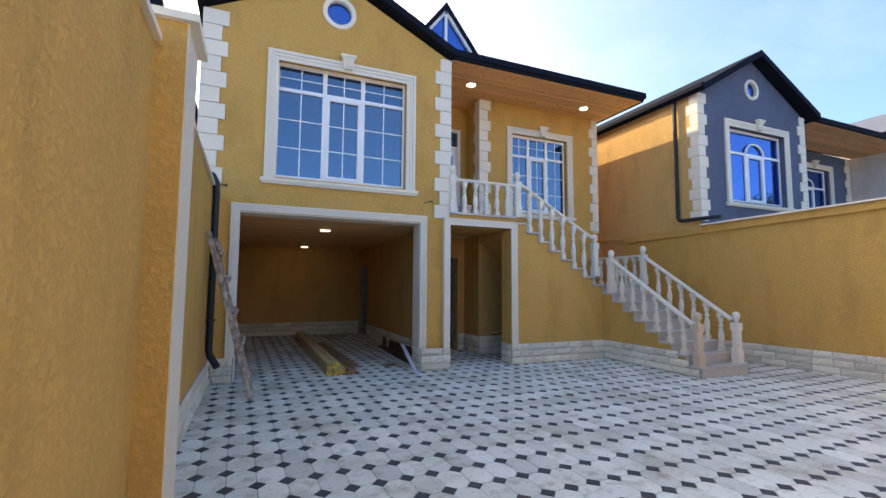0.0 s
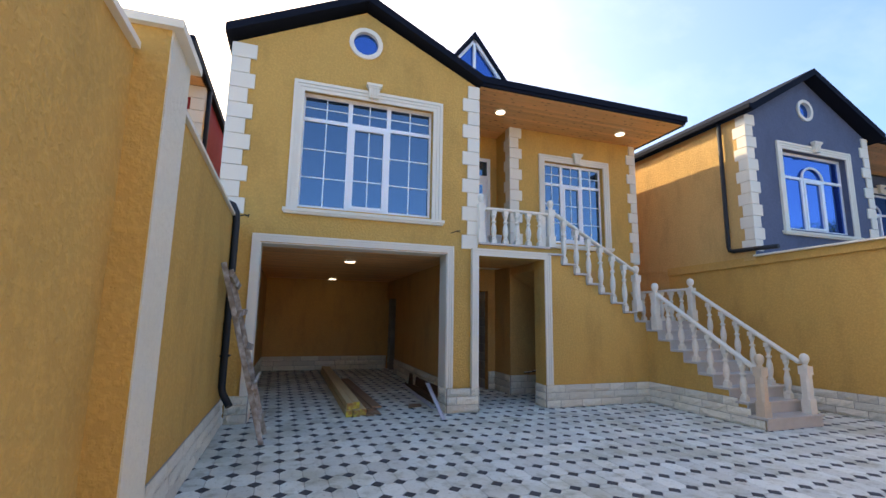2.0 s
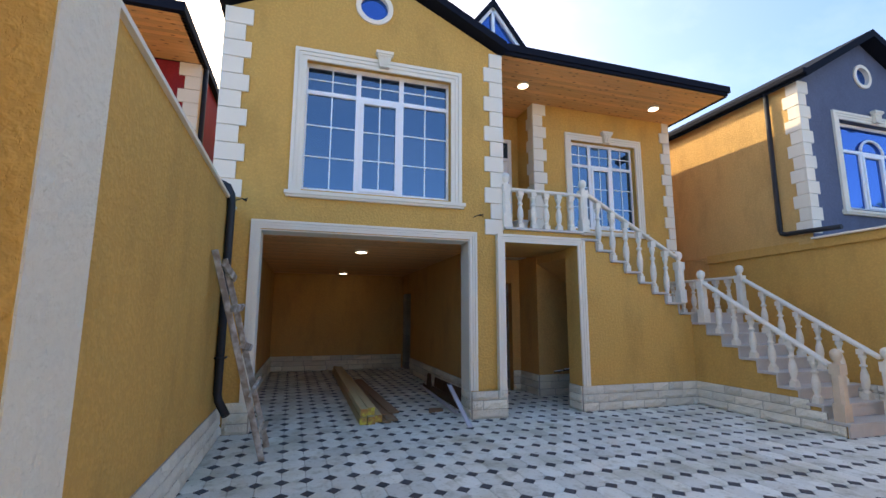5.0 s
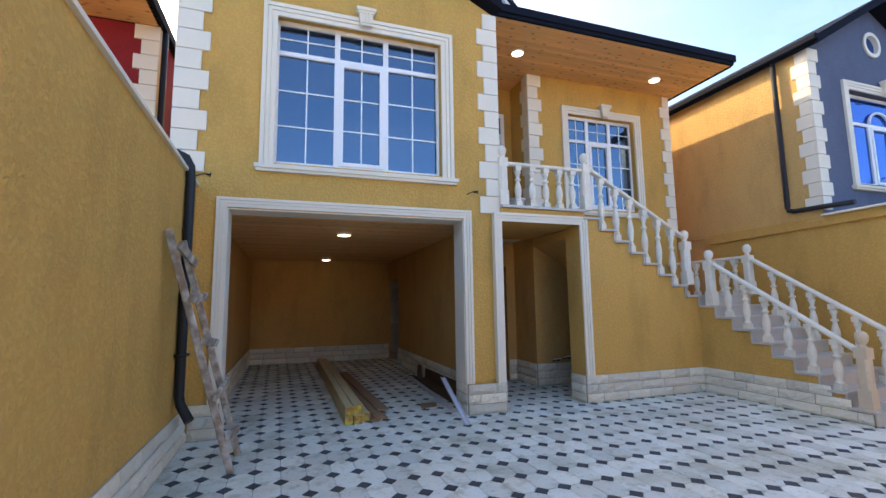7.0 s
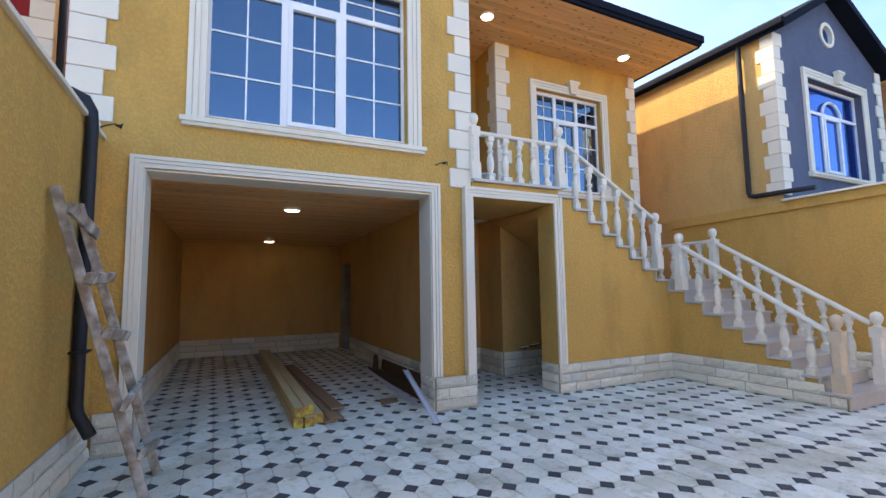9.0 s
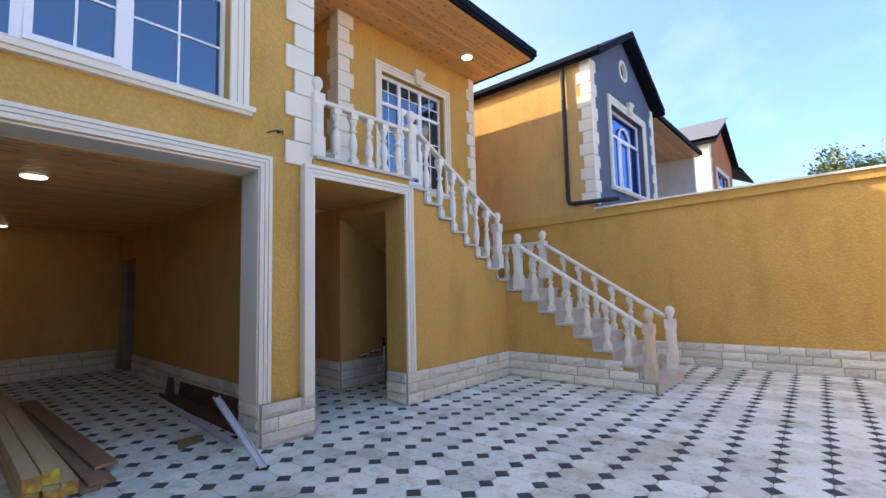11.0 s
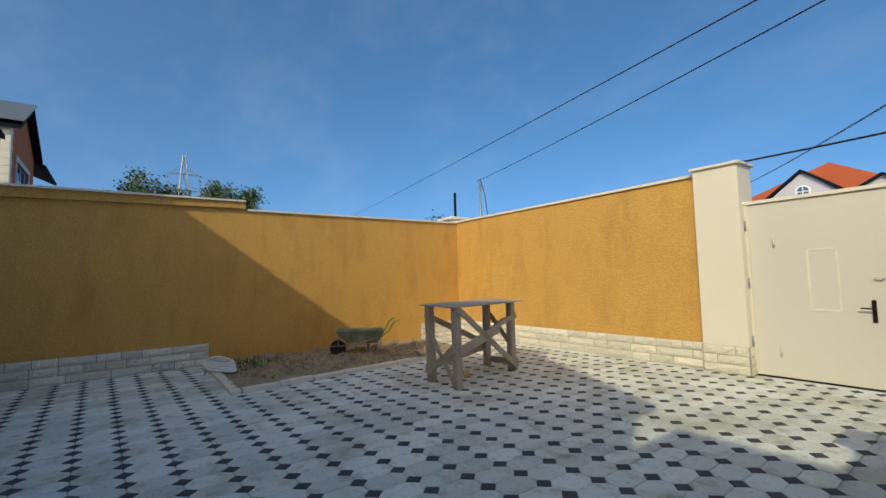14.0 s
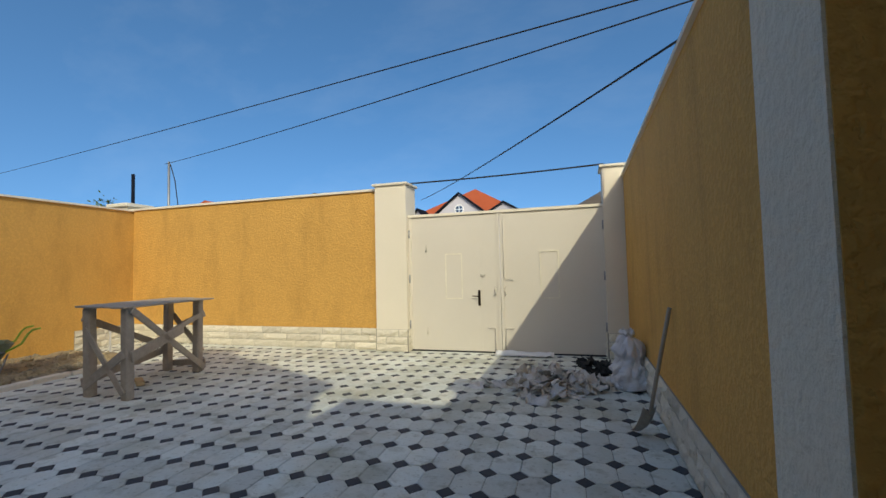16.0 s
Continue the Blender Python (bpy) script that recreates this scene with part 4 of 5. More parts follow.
brace(0, 0.80, 1, 0.10, (0, 1), 0.07)
brace(0, 0.14, 1, 0.52, (0, 1), 0.10)
brace(1, 1.0, 2, 0.08, (-1, -0.3), 0.085)
brace(1, 0.50, 2, 0.80, (-1, -0.3), 0.13, -0.03, 0.66)
brace(1, 0.53, 2, 0.84, (-0.7, -0.2), 0.07, 0.5, 1.05)
brace(0, 0.92, 3, 0.38, (1, 0.3), 0.085)
brace(0, 0.18, 3, 0.30, (1, 0.3), 0.10)
brace(3, 0.85, 2, 0.30, (0, -1), 0.08)
brace(3, 0.62, 2, 0.82, (0, -1), 0.08, 0.3, 1.1)
brace(3, 0.10, 2, 0.13, (0, -1), 0.09, -0.02, 1.12)

# ---- dug bed with kerb ----
def KX(y):
    """The slanting kerb's outer line."""
    return 6.94 + 0.122 * (2.8 - y)


bm = B()
N = 40
rows_ = []
for i in range(N + 1):
    r = []
    for j in range(N + 1):
        y = -1.75 + (2.75 + 1.75) * j / N
        x = KX(y) + 0.05 + (9.72 - KX(y)) * i / N
        z = 0.04 + 0.05 * noise.noise((x * 1.3, y * 1.3, 0)) + 0.045 * noise.noise((x * 5, y * 5, 3)) + 0.02 * noise.noise((x * 14, y * 14, 7))
        r.append(bm.verts.new((x, y, max(z, -0.005))))
    rows_.append(r)
for i in range(N):
    for j in range(N):
        bm.faces.new((rows_[i][j], rows_[i + 1][j], rows_[i + 1][j + 1], rows_[i][j + 1])).smooth = True
solo("soil_bed", bm, SOIL, "bed of dry dug soil inside a concrete kerb", "soil bed", "structure")
kerb = thing("kerb", (7.2, 0.5, 0), "row of pale concrete kerb stones round the soil bed", "kerb", kind="structure")
rng = random.Random(14)
for k in range(9):
    y0, y1 = 2.68 - 0.5 * k, 2.68 - 0.5 * k - 0.488
    e = rng.uniform(-0.008, 0.008)
    part("kerb_stone", prism(B(), [(KX(y0) + e, y0), (KX(y1) + e, y1), (KX(y1) + e + 0.12, y1), (KX(y0) + e + 0.12, y0)], -0.01, 0.06 + rng.uniform(-0.008, 0.008), "z"), CAST, kerb, bevel=0.012)
for k in range(5):
    x = 6.95 + 0.53 * k
    e = rng.uniform(-0.008, 0.008)
    part("kerb_stone", box(B(), x, x + 0.52, 2.70 + e, 2.82 + e, -0.01, 0.06 + rng.uniform(-0.008, 0.008)), CAST, kerb, bevel=0.012)

solo("wood_offcut", beam(B(), (5.68, -0.06, 0.03), (5.98, -0.26, 0.03), 0.09, 0.05), TIMBER, "split pale timber offcut lying under the table", "offcut", bevel=0.006)

# ---- neighbouring slate-blue house ----
nb = thing("neighbour_house", (11.3, 10, 0), "slate-blue house with cream quoins and arched blue windows", "house")
NF = 6.98
NX0, NX1 = 9.30, 13.3
bm = B()
holed(bm, NX0, NX1, 2.9, 5.6, NF, NF + 0.3, [(10.32, 12.48, 3.55, 5.38)])
gable(bm, NX0, NX1, 5.6, 6.0, 11.3, 7.16, NF, NF + 0.3, 11.25, 6.4, 0.2)
part("front_wall", bm, GREY_BLUE, nb, "slate-blue stucco front wall")
part("porch_wall", holed(B(), NX1, 18.85, 0, 5.97, NF + 1.6, NF + 1.9, [(15.7, 17.6, 3.6, 5.42)]), GREY_BLUE, nb, "slate-blue stucco wall under the porch")
bm = B()
prism(bm, [(NX0 - 0.006, NF + 0.01), (NX0 - 0.006, 15.0), (NX0 + 0.28, 15.0), (NX0 + 0.28, NF + 0.31), (NX0 - 0.001, NF + 0.31), (NX0 - 0.001, NF + 0.01)], 2.82, 6.0, "z")
prism(bm, [(NX0 + 0.03, 7.6), (NX0 + 0.03, 15.0), (NX0 + 0.28, 15.0), (NX0 + 0.28, 7.6)], 0, 2.82, "z")
# sun glare on this wall is put into its paler colour
part("side_wall", bm, OCHRE_SUNLIT, nb, "ochre stucco side wall, its colour paled for strong sun")
part("end_wall", box(B(), 18.95, 19.15, 7.2, 10.5, 0, 5.97), PALE, nb, "pale rendered end wall")
roof_pair(nb, NX0 - 0.12, 6.08, 11.3, 7.32, NX1 + 0.3, 6.08, NF - 0.28, 15.0, 0.16)
part("porch_roof", prism(B(), [(6.92, 6.14), (NF + 4, 7.5), (NF + 4, 7.35), (6.92, 6.0)], 13.62, 19.1, "x"), ROOF, nb)
boards("porch_soffit", "varnished pine board soffit", nb, 13.3, 19.1, 7.0, NF + 1.6, 5.98)
part("round_window", ring(B(), 11.25, 6.4, 0.19, 0.26, NF - 0.03, NF + 0.05), CREAM, nb)
part("round_pane", lathe(B(), [(0.2, 0.0), (0.2, 0.01)], 32), GLASS_BLUE, nb).matrix_basis = pose(11.25, NF + 0.06, 6.4, 90, 0, 0)
part("window_moulding", trim(B(), 10.18, 12.62, 3.5, 5.52, NF, 0.16, True), CREAM, nb)
keystone(nb, 11.4, NF - 0.04, 5.58)
window_unit(nb, 10.34, 12.46, 3.55, 5.36, NF + 0.12, (0, 0.36, 0.68, 1), 0.68, (0, 0), GLASS_BLUE, True)
part("window_moulding", trim(B(), 15.55, 17.85, 3.56, 5.58, NF + 1.6, 0.16, True), CREAM, nb)
keystone(nb, 16.8, NF + 1.56, 5.62)
quoins(nb, 18.85, -1, NF + 1.6, 3.0, 5.95, 0.25, 0.28, 0.18, first=False)
window_unit(nb, 15.7, 17.6, 3.6, 5.42, NF + 1.7, (0, 0.33, 0.66, 1), 0.66, (0, 0), GLASS_BLUE, True)
quoins(nb, NX0, 1, NF, 3.0, 6.0, 0.25, 0.27, 0.19, turn=1)
quoins(nb, NX1, -1, NF, 3.0, 6.0, 0.25, 0.28, 0.18, first=False)
part("gutter", box(B(), NX0 - 0.2, NX0 - 0.1, NF - 0.3, 15.0, 5.98, 6.1), ROOF, nb, "black eaves gutter", bevel=0.02)
part("downpipe", tube(B(), [(9.22, 7.52, 6.0), (9.22, 7.52, 3.14), (9.22, 7.5, 3.08), (9.22, 7.42, 3.05), (9.23, 6.9, 3.04), (9.26, 6.5, 3.03)], 0.045, 10), PIPE, nb, "black plastic downpipe")

# ---- red house behind the yard wall ----
RX = -1.58
red = thing("red_house", (-4, 12, 0), "dark red house with cream quoins and pine soffit", "house")
part("front_wall", holed(B(), -7.5, RX, 0, 5.95, 9.7, 10.0, [(-4.8, -3.0, 3.4, 5.2)]), RED, red, "dark red stucco front wall")
part("window_moulding", trim(B(), -4.95, -2.85, 3.35, 5.35, 9.7, 0.15, True), CREAM, red)
window_unit(red, -4.8, -3.0, 3.4, 5.2, 9.8, (0, 0.33, 0.66, 1), 0.7, (3, 2), GLASS)
part("side_wall", box(B(), RX - 0.3, RX, 10.0, 16.0, 0, 5.95), RED, red)
quoins(red, RX, -1, 9.7, 2.8, 5.95, 0.25, 0.32, 0.22, turn=1)
boards("soffit", "varnished pine board soffit", red, -7.6, RX + 0.06, 8.25, 9.7, 5.95)
bm = B()
v = [bm.verts.new(p) for p in ((-7.7, 8.2, 6.0), (RX + 0.08, 8.2, 6.0), (RX + 0.08, 16.0, 6.0), (-7.7, 16.0, 6.0), (-5.4, 11.9, 7.2), (RX - 3.6, 12.1, 7.2))]
for f in ((0, 1, 5, 4), (1, 2, 5), (2, 3, 4, 5), (3, 0, 4), (3, 2, 1, 0)):
    bm.faces.new([v[k] for k in f])
part("roof", bm, ROOF, red, "dark navy hipped metal roof")
bm = B()
box(bm, -7.7, RX + 0.1, 8.15, 8.25, 5.95, 6.1)
box(bm, RX, RX + 0.1, 8.25, 15.5, 5.95, 6.1)
part("eaves_gutter", bm, ROOF, red)
part("downpipe", tube(B(), [(RX + 0.06, 9.85, 5.95), (RX + 0.06, 9.85, 0.0)], 0.05, 10), PIPE, red)

# ---- farther buildings, trees, pylons ----
SHEET = mat("slate_grey_metal_sheet", (0.17, 0.18, 0.20), 0.45, 0.3, vary=0.06, grain=6, bump=0.05, stain=0.1)
far1 = thing("orange_house", (25.9, 9, 0), "orange house with cream quoins and grey metal roof", "house")
bm = B()
holed(bm, 23.0, 28.6, 0, 7.0, 7.4, 7.7, [(24.4, 27.2, 4.4, 6.6)])
prism(bm, [(23.0, 7.0), (28.6, 7.0), (28.6, 7.5), (25.8, 9.0), (23.0, 7.5)], 7.4, 7.7)
part("front_wall", bm, ORANGE, far1, "orange stucco gable")
part("side_wall", box(B(), 23.0, 23.3, 7.7, 14, 0, 7.5), PALE, far1)
roof_pair(far1, 22.8, 7.55, 25.8, 9.15, 28.8, 7.55, 7.1, 14, 0.14)
part("roof_sheet", prism(B(), [(22.75, 7.72), (25.8, 9.32), (25.8, 9.29), (22.75, 7.69)], 7.0, 14.0), SHEET, far1, "pale grey metal roof slope")
part("window_moulding", trim(B(), 24.25, 27.35, 4.3, 6.7, 7.4, 0.18, True), CREAM, far1)
window_unit(far1, 24.4, 27.2, 4.4, 6.6, 7.5, (0, 0.33, 0.66, 1), 0.7, (0, 0), GLASS_BLUE)
quoins(far1, 23.0, 1, 7.4, 4.0, 7.5, 0.3, 0.4, 0.3, turn=1)
part("porch_roof", prism(B(), [(7.0, 7.4), (9.0, 8.3), (9.0, 8.15), (7.0, 7.26)], 28.9, 33.5, "x"), ROOF, far1)
part("porch_wall", box(B(), 28.6, 33.0, 8.6, 8.8, 0, 7.6), ORANGE, far1)

TERRA = mat("red_roof_tiles", (0.42, 0.09, 0.035), 0.8, vary=0.2, grain=12, bump=0.5, depth=0.03, stain=0.1)
LILAC = mat("pale_lilac_render", (0.52, 0.52, 0.60), 0.85, vary=0.04, grain=20, bump=0.1)
BROWNROOF = mat("brown_ribbed_metal", (0.10, 0.085, 0.08), 0.5, 0.2, vary=0.05, bump=0.05)
villa = thing("red_roofed_villa", (9, -36, 0), "pale lilac villa with red roof and round gable windows", "house")
part("wall", box(B(), 4.2, 16.0, -42, -33.5, 0, 5.9), LILAC, villa)
bm = B()
v = [bm.verts.new(p) for p in ((3.8, -33, 5.75), (16.4, -33, 5.75), (16.4, -42.5, 5.75), (3.8, -42.5, 5.75), (9.4, -36, 9.0), (10.4, -39.5, 9.0))]
for f in ((0, 1, 4), (1, 2, 5, 4), (2, 3, 5), (3, 0, 4, 5), (3, 2, 1, 0)):
    bm.faces.new([v[i] for i in f])
part("roof", bm, TERRA, villa, "red tiled hip roof")
for cx, zc, w, zb, yy in ((9.9, 7.9, 1.9, 6.3, -31.9), (13.45, 6.7, 1.0, 5.2, -31.4), (6.2, 7.0, 2.3, 5.6, -32.4)):
    g = part("gable_wall", prism(B(), [(cx - w, 0), (cx + w, 0), (cx + w, zb), (cx, zc), (cx - w, zb)], yy, yy - 2.2), LILAC, villa)
    for s_ in (-1, 1):
        part("verge", prism(B(), [(cx, zc + 0.16), (cx + s_ * (w + 0.3), zb + 0.02), (cx + s_ * (w + 0.3), zb - 0.14), (cx, zc)], yy + 0.25, yy - 2.2), ROOF, villa)
    if cx > 7:
        r = 0.42 if cx < 12 else 0.36
        cz = zb + 0.3
        part("round_window", ring(B(), cx, cz, r - 0.09, r, yy + 0.06, yy, 20), PVC, villa)
        part("round_pane", prism(B(), [(cx + (r - 0.08) * math.cos(k), cz + (r - 0.08) * math.sin(k)) for k in (2 * math.pi * j / 16 for j in range(16))], yy + 0.01, yy + 0.02), GLASS, villa)
        bm = B()
        box(bm, cx - r + 0.05, cx + r - 0.05, yy + 0.03, yy + 0.05, cz - 0.03, cz + 0.03)
        box(bm, cx - 0.03, cx + 0.03, yy + 0.032, yy + 0.052, cz - r + 0.05, cz + r - 0.05)
        part("glazing_grid", bm, PVC, villa)
shed = thing("brown_roofed_house", (-2, -17, 0), "house with brown ribbed metal roof across the street", "house")
part("wall", box(B(), -7, 0.2, -22, -13.8, 0, 3.3), PALE, shed)
part("roof", prism(B(), [(-7.5, 3.3), (0.85, 3.45), (-2.6, 5.3)], -13.4, -22.5), BROWNROOF, shed)
for k in range(14):
    f = k / 14
    p0, p1 = Vector((0.85, -13.4 - 0.64 * k, 3.48)), Vector((-2.6, -13.4 - 0.64 * k, 5.33))
    part("roof_rib", beam(B(), p0, p1, 0.05, 0.04), BROWNROOF, shed)
cot = thing("white_gabled_house", (16.4, -22, 0), "white house gable beyond the wall", "house")
part("wall", prism(B(), [(15.4, 0), (17.4, 0), (17.4, 6.1), (16.4, 6.5), (15.4, 6.1)], -20.6, -24), PVC, cot)
roof_pair(cot, 15.2, 6.15, 16.4, 6.62, 17.6, 6.15, -20.3, -24.2, 0.12)
cot2 = thing("distant_red_roof_house", (29, -24, 0), "far house with a dark red roof", "house")
part("wall", box(B(), 27, 31, -28, -24, 0, 6.2), PALE, cot2)
part("roof", prism(B(), [(26.6, 6.2), (31.4, 6.2), (28.8, 7.5)], -23.8, -28.4), TERRA, cot2)

LEAF = mat("green_leaves", (0.075, 0.12, 0.04), 0.6, vary=0.3, grain=6, bump=0, stain=0.2, pieces="island")
BARK = mat("grey_bark", (0.12, 0.09, 0.06), 0.9, vary=0.3, grain=20, bump=0.5)


def tree(x, y, top, spread, seed):
    rng = random.Random(seed)
    t = thing("tree", (x, y, 0), "leafy green tree showing above the yard wall", "tree", "trees beyond the wall")
    trunk = B()
    tube(trunk, [(x, y, 0), (x + 0.05, y, top * 0.3), (x - 0.05, y + 0.1, top * 0.55), (x, y, top * 0.8)], 0.09, 8)
    tips = []
    for k in range(16):
        a = rng.uniform(0, 6.28)
        z0 = top * rng.uniform(0.4, 0.75)
        q = Vector((x + spread * rng.uniform(0.3, 0.95) * math.cos(a), y + spread * rng.uniform(0.3, 0.95) * math.sin(a), min(top, z0 + top * rng.uniform(0.08, 0.3))))
        tube(trunk, [(x, y, z0), ((x + q.x) / 2, (y + q.y) / 2, (z0 + q.z) / 2 + 0.1), q], 0.025, 5)
        tips.append(q)
    part("trunk", trunk, BARK, t)
    bm = B()
    for q in tips + [Vector((x, y, top * 0.92)), Vector((x + 0.2, y - 0.1, top))]:
        for k in range(190):
            c = q + Vector((rng.gauss(0, 0.26), rng.gauss(0, 0.26), rng.gauss(0, 0.24)))
            n = Vector((rng.gauss(0, 1), rng.gauss(0, 1), rng.gauss(0, 1))).normalized()
            u = n.orthogonal().normalized()
            w = n.cross(u)
            r = rng.uniform(0.05, 0.1)
            bm.faces.new([bm.verts.new(c + u * r), bm.verts.new(c + w * r * 0.5), bm.verts.new(c - u * r), bm.verts.new(c - w * r * 0.5)])
    part("crown", bm, LEAF, t)


tree(25, 3.55, 6.4, 0.8, 1)
tree(25.5, 2.2, 5.9, 0.7, 2)
tree(25, 0.2, 6.3, 0.6, 3)
tree(25, -1.3, 6.0, 0.35, 4)
tree(22, -11.2, 4.8, 0.35, 5)



def pylon(x, y, h, w):
    p = thing("pylon", (x, y, 0), "far steel lattice power pylon", "pylon", "far pylons")
    bm = B()
    for k in range(9):
        z0, z1 = h * k / 9, h * (k + 1) / 9
        a, b = w * (1 - 0.92 * k / 9), w * (1 - 0.92 * (k + 1) / 9)
        for s1, s2 in ((-1, -1), (1, -1), (1, 1), (-1, 1)):
            beam(bm, (x + s1 * a, y + s2 * a, z0), (x + s1 * b, y + s2 * b, z1), 0.16, 0.16)
            beam(bm, (x + s1 * a, y + s2 * a, z0), (x - s2 * b, y + s1 * b, z1), 0.09, 0.09)
    part("lattice", bm, STEEL, p)
    for z, r in ((h * 0.74, 4.2), (h * 0.86, 3.2)):
        bm = B()
        beam(bm, (x, y - r, z), (x, y + r, z), 0.25, 0.25)
        beam(bm, (x, y - r, z), (x, y, z + 1.6), 0.12, 0.12)
        beam(bm, (x, y + r, z), (x, y, z + 1.6), 0.12, 0.12)
        for e in (-r, r):
            beam(bm, (x, y + e, z), (x, y + e + 0.01, z - 1.8), 0.2, 0.2, (0, 1, 0))
        part("crossarm", bm, STEEL, p)


pylon(116.5, -7.5, 31.5, 3.0)
pylon(150, 1.5, 33.0, 3.0)

WIRE = mat("black_cable", (0.012, 0.012, 0.014), 0.6, vary=0.05, bump=0)


def cable(name, p, q, sag, r, label):
    p, q = Vector(p), Vector(q)
    pts = [p.lerp(q, i / 20) - Vector((0, 0, sag * 4 * (i / 20) * (1 - i / 20))) for i in range(21)]
    return solo(name, tube(B(), pts, r, 6), WIRE, label, "cable")


cable("overhead_cable", (74.5, -28.92, 13.02), (-5.7, -1.53, 5.22), 0.2, 0.014, "thin black overhead cable crossing above the yard")
cable("overhead_cable", (20.76, -13.34, 7.31), (-5.8, -0.71, 4.94), 0.15, 0.013, "thin black overhead cable from the street pole")
cable("overhead_cable", (11.62, -27.09, 6.8), (-3.3, 3.32, 3.68), 0.2, 0.009, "twisted black service cable running to the house")
cable("overhead_cable", (11.62, -27.10, 6.78), (-3.3, 3.335, 3.665), 0.21, 0.008, "twisted black service cable running to the house")
cable("pier_cable", (3.2, YG - 0.1, 3.01), (-0.2, YG - 0.1, 3.06), 0.02, 0.014, "black cable strung between the gate piers")
pole = thing("street_pole", (20.9, -13.7, 0), "thin grey street pole with a cable hanging from its top", "pole")
part("post", tube(B(), [(20.9, -13.7, 0), (20.8, -13.6, 7.5)], 0.06, 8), STEEL, pole)
part("hanging_cable", tube(B(), [(20.7, -13.6, 7.35), (20.55, -13.75, 6.5), (20.45, -13.85, 5.2), (20.4, -13.9, 3.0)], 0.025, 6), WIRE, pole)
solo("flue_pipe", tube(B(), [(18.8, -10.1, 0), (18.8, -10.1, 5.95)], 0.07, 8), ROOF, "dark thin flue pipe beyond the wall", "flue")
pc = thing("street_pier", (10.3, -3.4, 0), "cream pier cap beyond the yard corner", "pier")
part("shaft", box(B(), 10.06, 10.6, -3.75, -3.2, 0, 3.04), BONE, pc)
part("cap", box(B(), 10.0, 10.66, -3.81, -3.14, 3.04, 3.12), CREAM, pc, bevel=0.01)

# ---- downpipe and ladder at the garage corner ----
solo("downpipe", tube(B(), [(-0.8, 7.02, 3.08), (-0.62, 7.04, 3.07), (-0.53, 7.05, 3.03), (-0.487, 7.06, 2.94), (-0.477, 7.06, 2.8), (-0.477, 7.06, 0.6), (-0.46, 7.05, 0.52), (-0.36, 6.97, 0.37)], 0.046, 14), PIPE, "black plastic downpipe with bent foot", "downpipe", "structure")
solo("pipe_bracket", tube(B(), [(-0.53, 7.0, 1.0), (-0.42, 7.0, 1.0), (-0.415, 7.12, 1.0), (-0.52, 7.12, 1.0)], 0.012, 6), PIPE, "black clip of the downpipe", "bracket", "structure")
LADDER = mat("paint_splashed_wood", (0.27, 0.21, 0.165), 0.9, vary=0.3, grain=16, bump=0.5, depth=0.003, stain=0.28, big=9, hue=(0.52, 0.49, 0.46))
ladder = thing("ladder", (0.05, 6.7, 0), "home-made wooden ladder splashed with paint, leaning on the wall", "ladder")
RL = ((0.08, 6.47, 0), (-0.49, 6.36, 2.16)), ((0.09, 6.98, 0), (-0.45, 6.72, 2.11))
for p, q in RL:
    part("rail", beam(B(), p, q, 0.038, 0.062, (1, 0, 0.3)), LADDER, ladder, bevel=0.006)
for z, tw in ((0.3, 0.05), (0.72, -0.04), (1.15, 0.02), (1.56, -0.03), (1.95, 0.04)):
    ends = []
    for (p, q), e, dz in ((RL[0], -0.07, tw), (RL[1], 0.06, -tw)):
        f = z / 2.13
        ends.append(Vector(p).lerp(Vector(q), f) + Vector((0.06, e, dz)))
    part("rung", beam(B(), ends[0], ends[1], 0.035, 0.075, (0.3, 0, 1)), LADDER, ladder, bevel=0.004)

# cable ends on the facade
for x, z in ((-0.41, 3.02), (3.0, 3.04)):
    bm = B()
    tube(bm, [(x, F, z), (x - 0.02, F - 0.05, z + 0.01), (x - 0.08, F - 0.08, z - 0.02), (x - 0.15, F - 0.06, z - 0.05)], 0.007, 6)
    tube(bm, [(x, F, z), (x + 0.03, F - 0.04, z + 0.02), (x + 0.02, F - 0.06, z - 0.03)], 0.007, 6)
    lathe(bm, [(0.025, 0), (0.025, 0.01)], 10, (x, F - 0.02, z))
    solo("cable_stub", bm, WIRE, "loose black cable ends poking out of the stucco", "cable", group="facade cable ends")

# ---- timber in the garage ----
PAINT = mat("yellow_green_marking_paint", (0.40, 0.19, 0.06), 0.7, vary=0.3, grain=25, bump=0.1, stain=0.25, big=14, hue=(0.55, 0.48, 0.07))
for k, (x, z, y0, y1, dx) in enumerate(((1.215, 0.0, 7.70, 13.4, -0.05), (1.225, 0.105, 7.72, 13.2, -0.05), (1.33, 0.0, 7.69, 13.3, -0.06), (1.335, 0.105, 7.80, 13.1, -0.06), (1.44, 0.0, 7.78, 12.2, -0.05))):
    b = thing("timber_beam", (x, y0, z), "square sawn timber beam with yellow-painted end, on the garage floor", "beam", "stacked beams")
    part("beam_body", beam(B(), (x + 0.05, y0 + 0.012, z + 0.0505), (x + 0.05 + dx, y1, z + 0.0505), 0.1, 0.1), TIMBER, b, bevel=0.004)
    part("painted_end", beam(B(), (x + 0.05, y0, z + 0.0505), (x + 0.05, y0 + 0.012, z + 0.0505), 0.098, 0.098), PAINT, b)
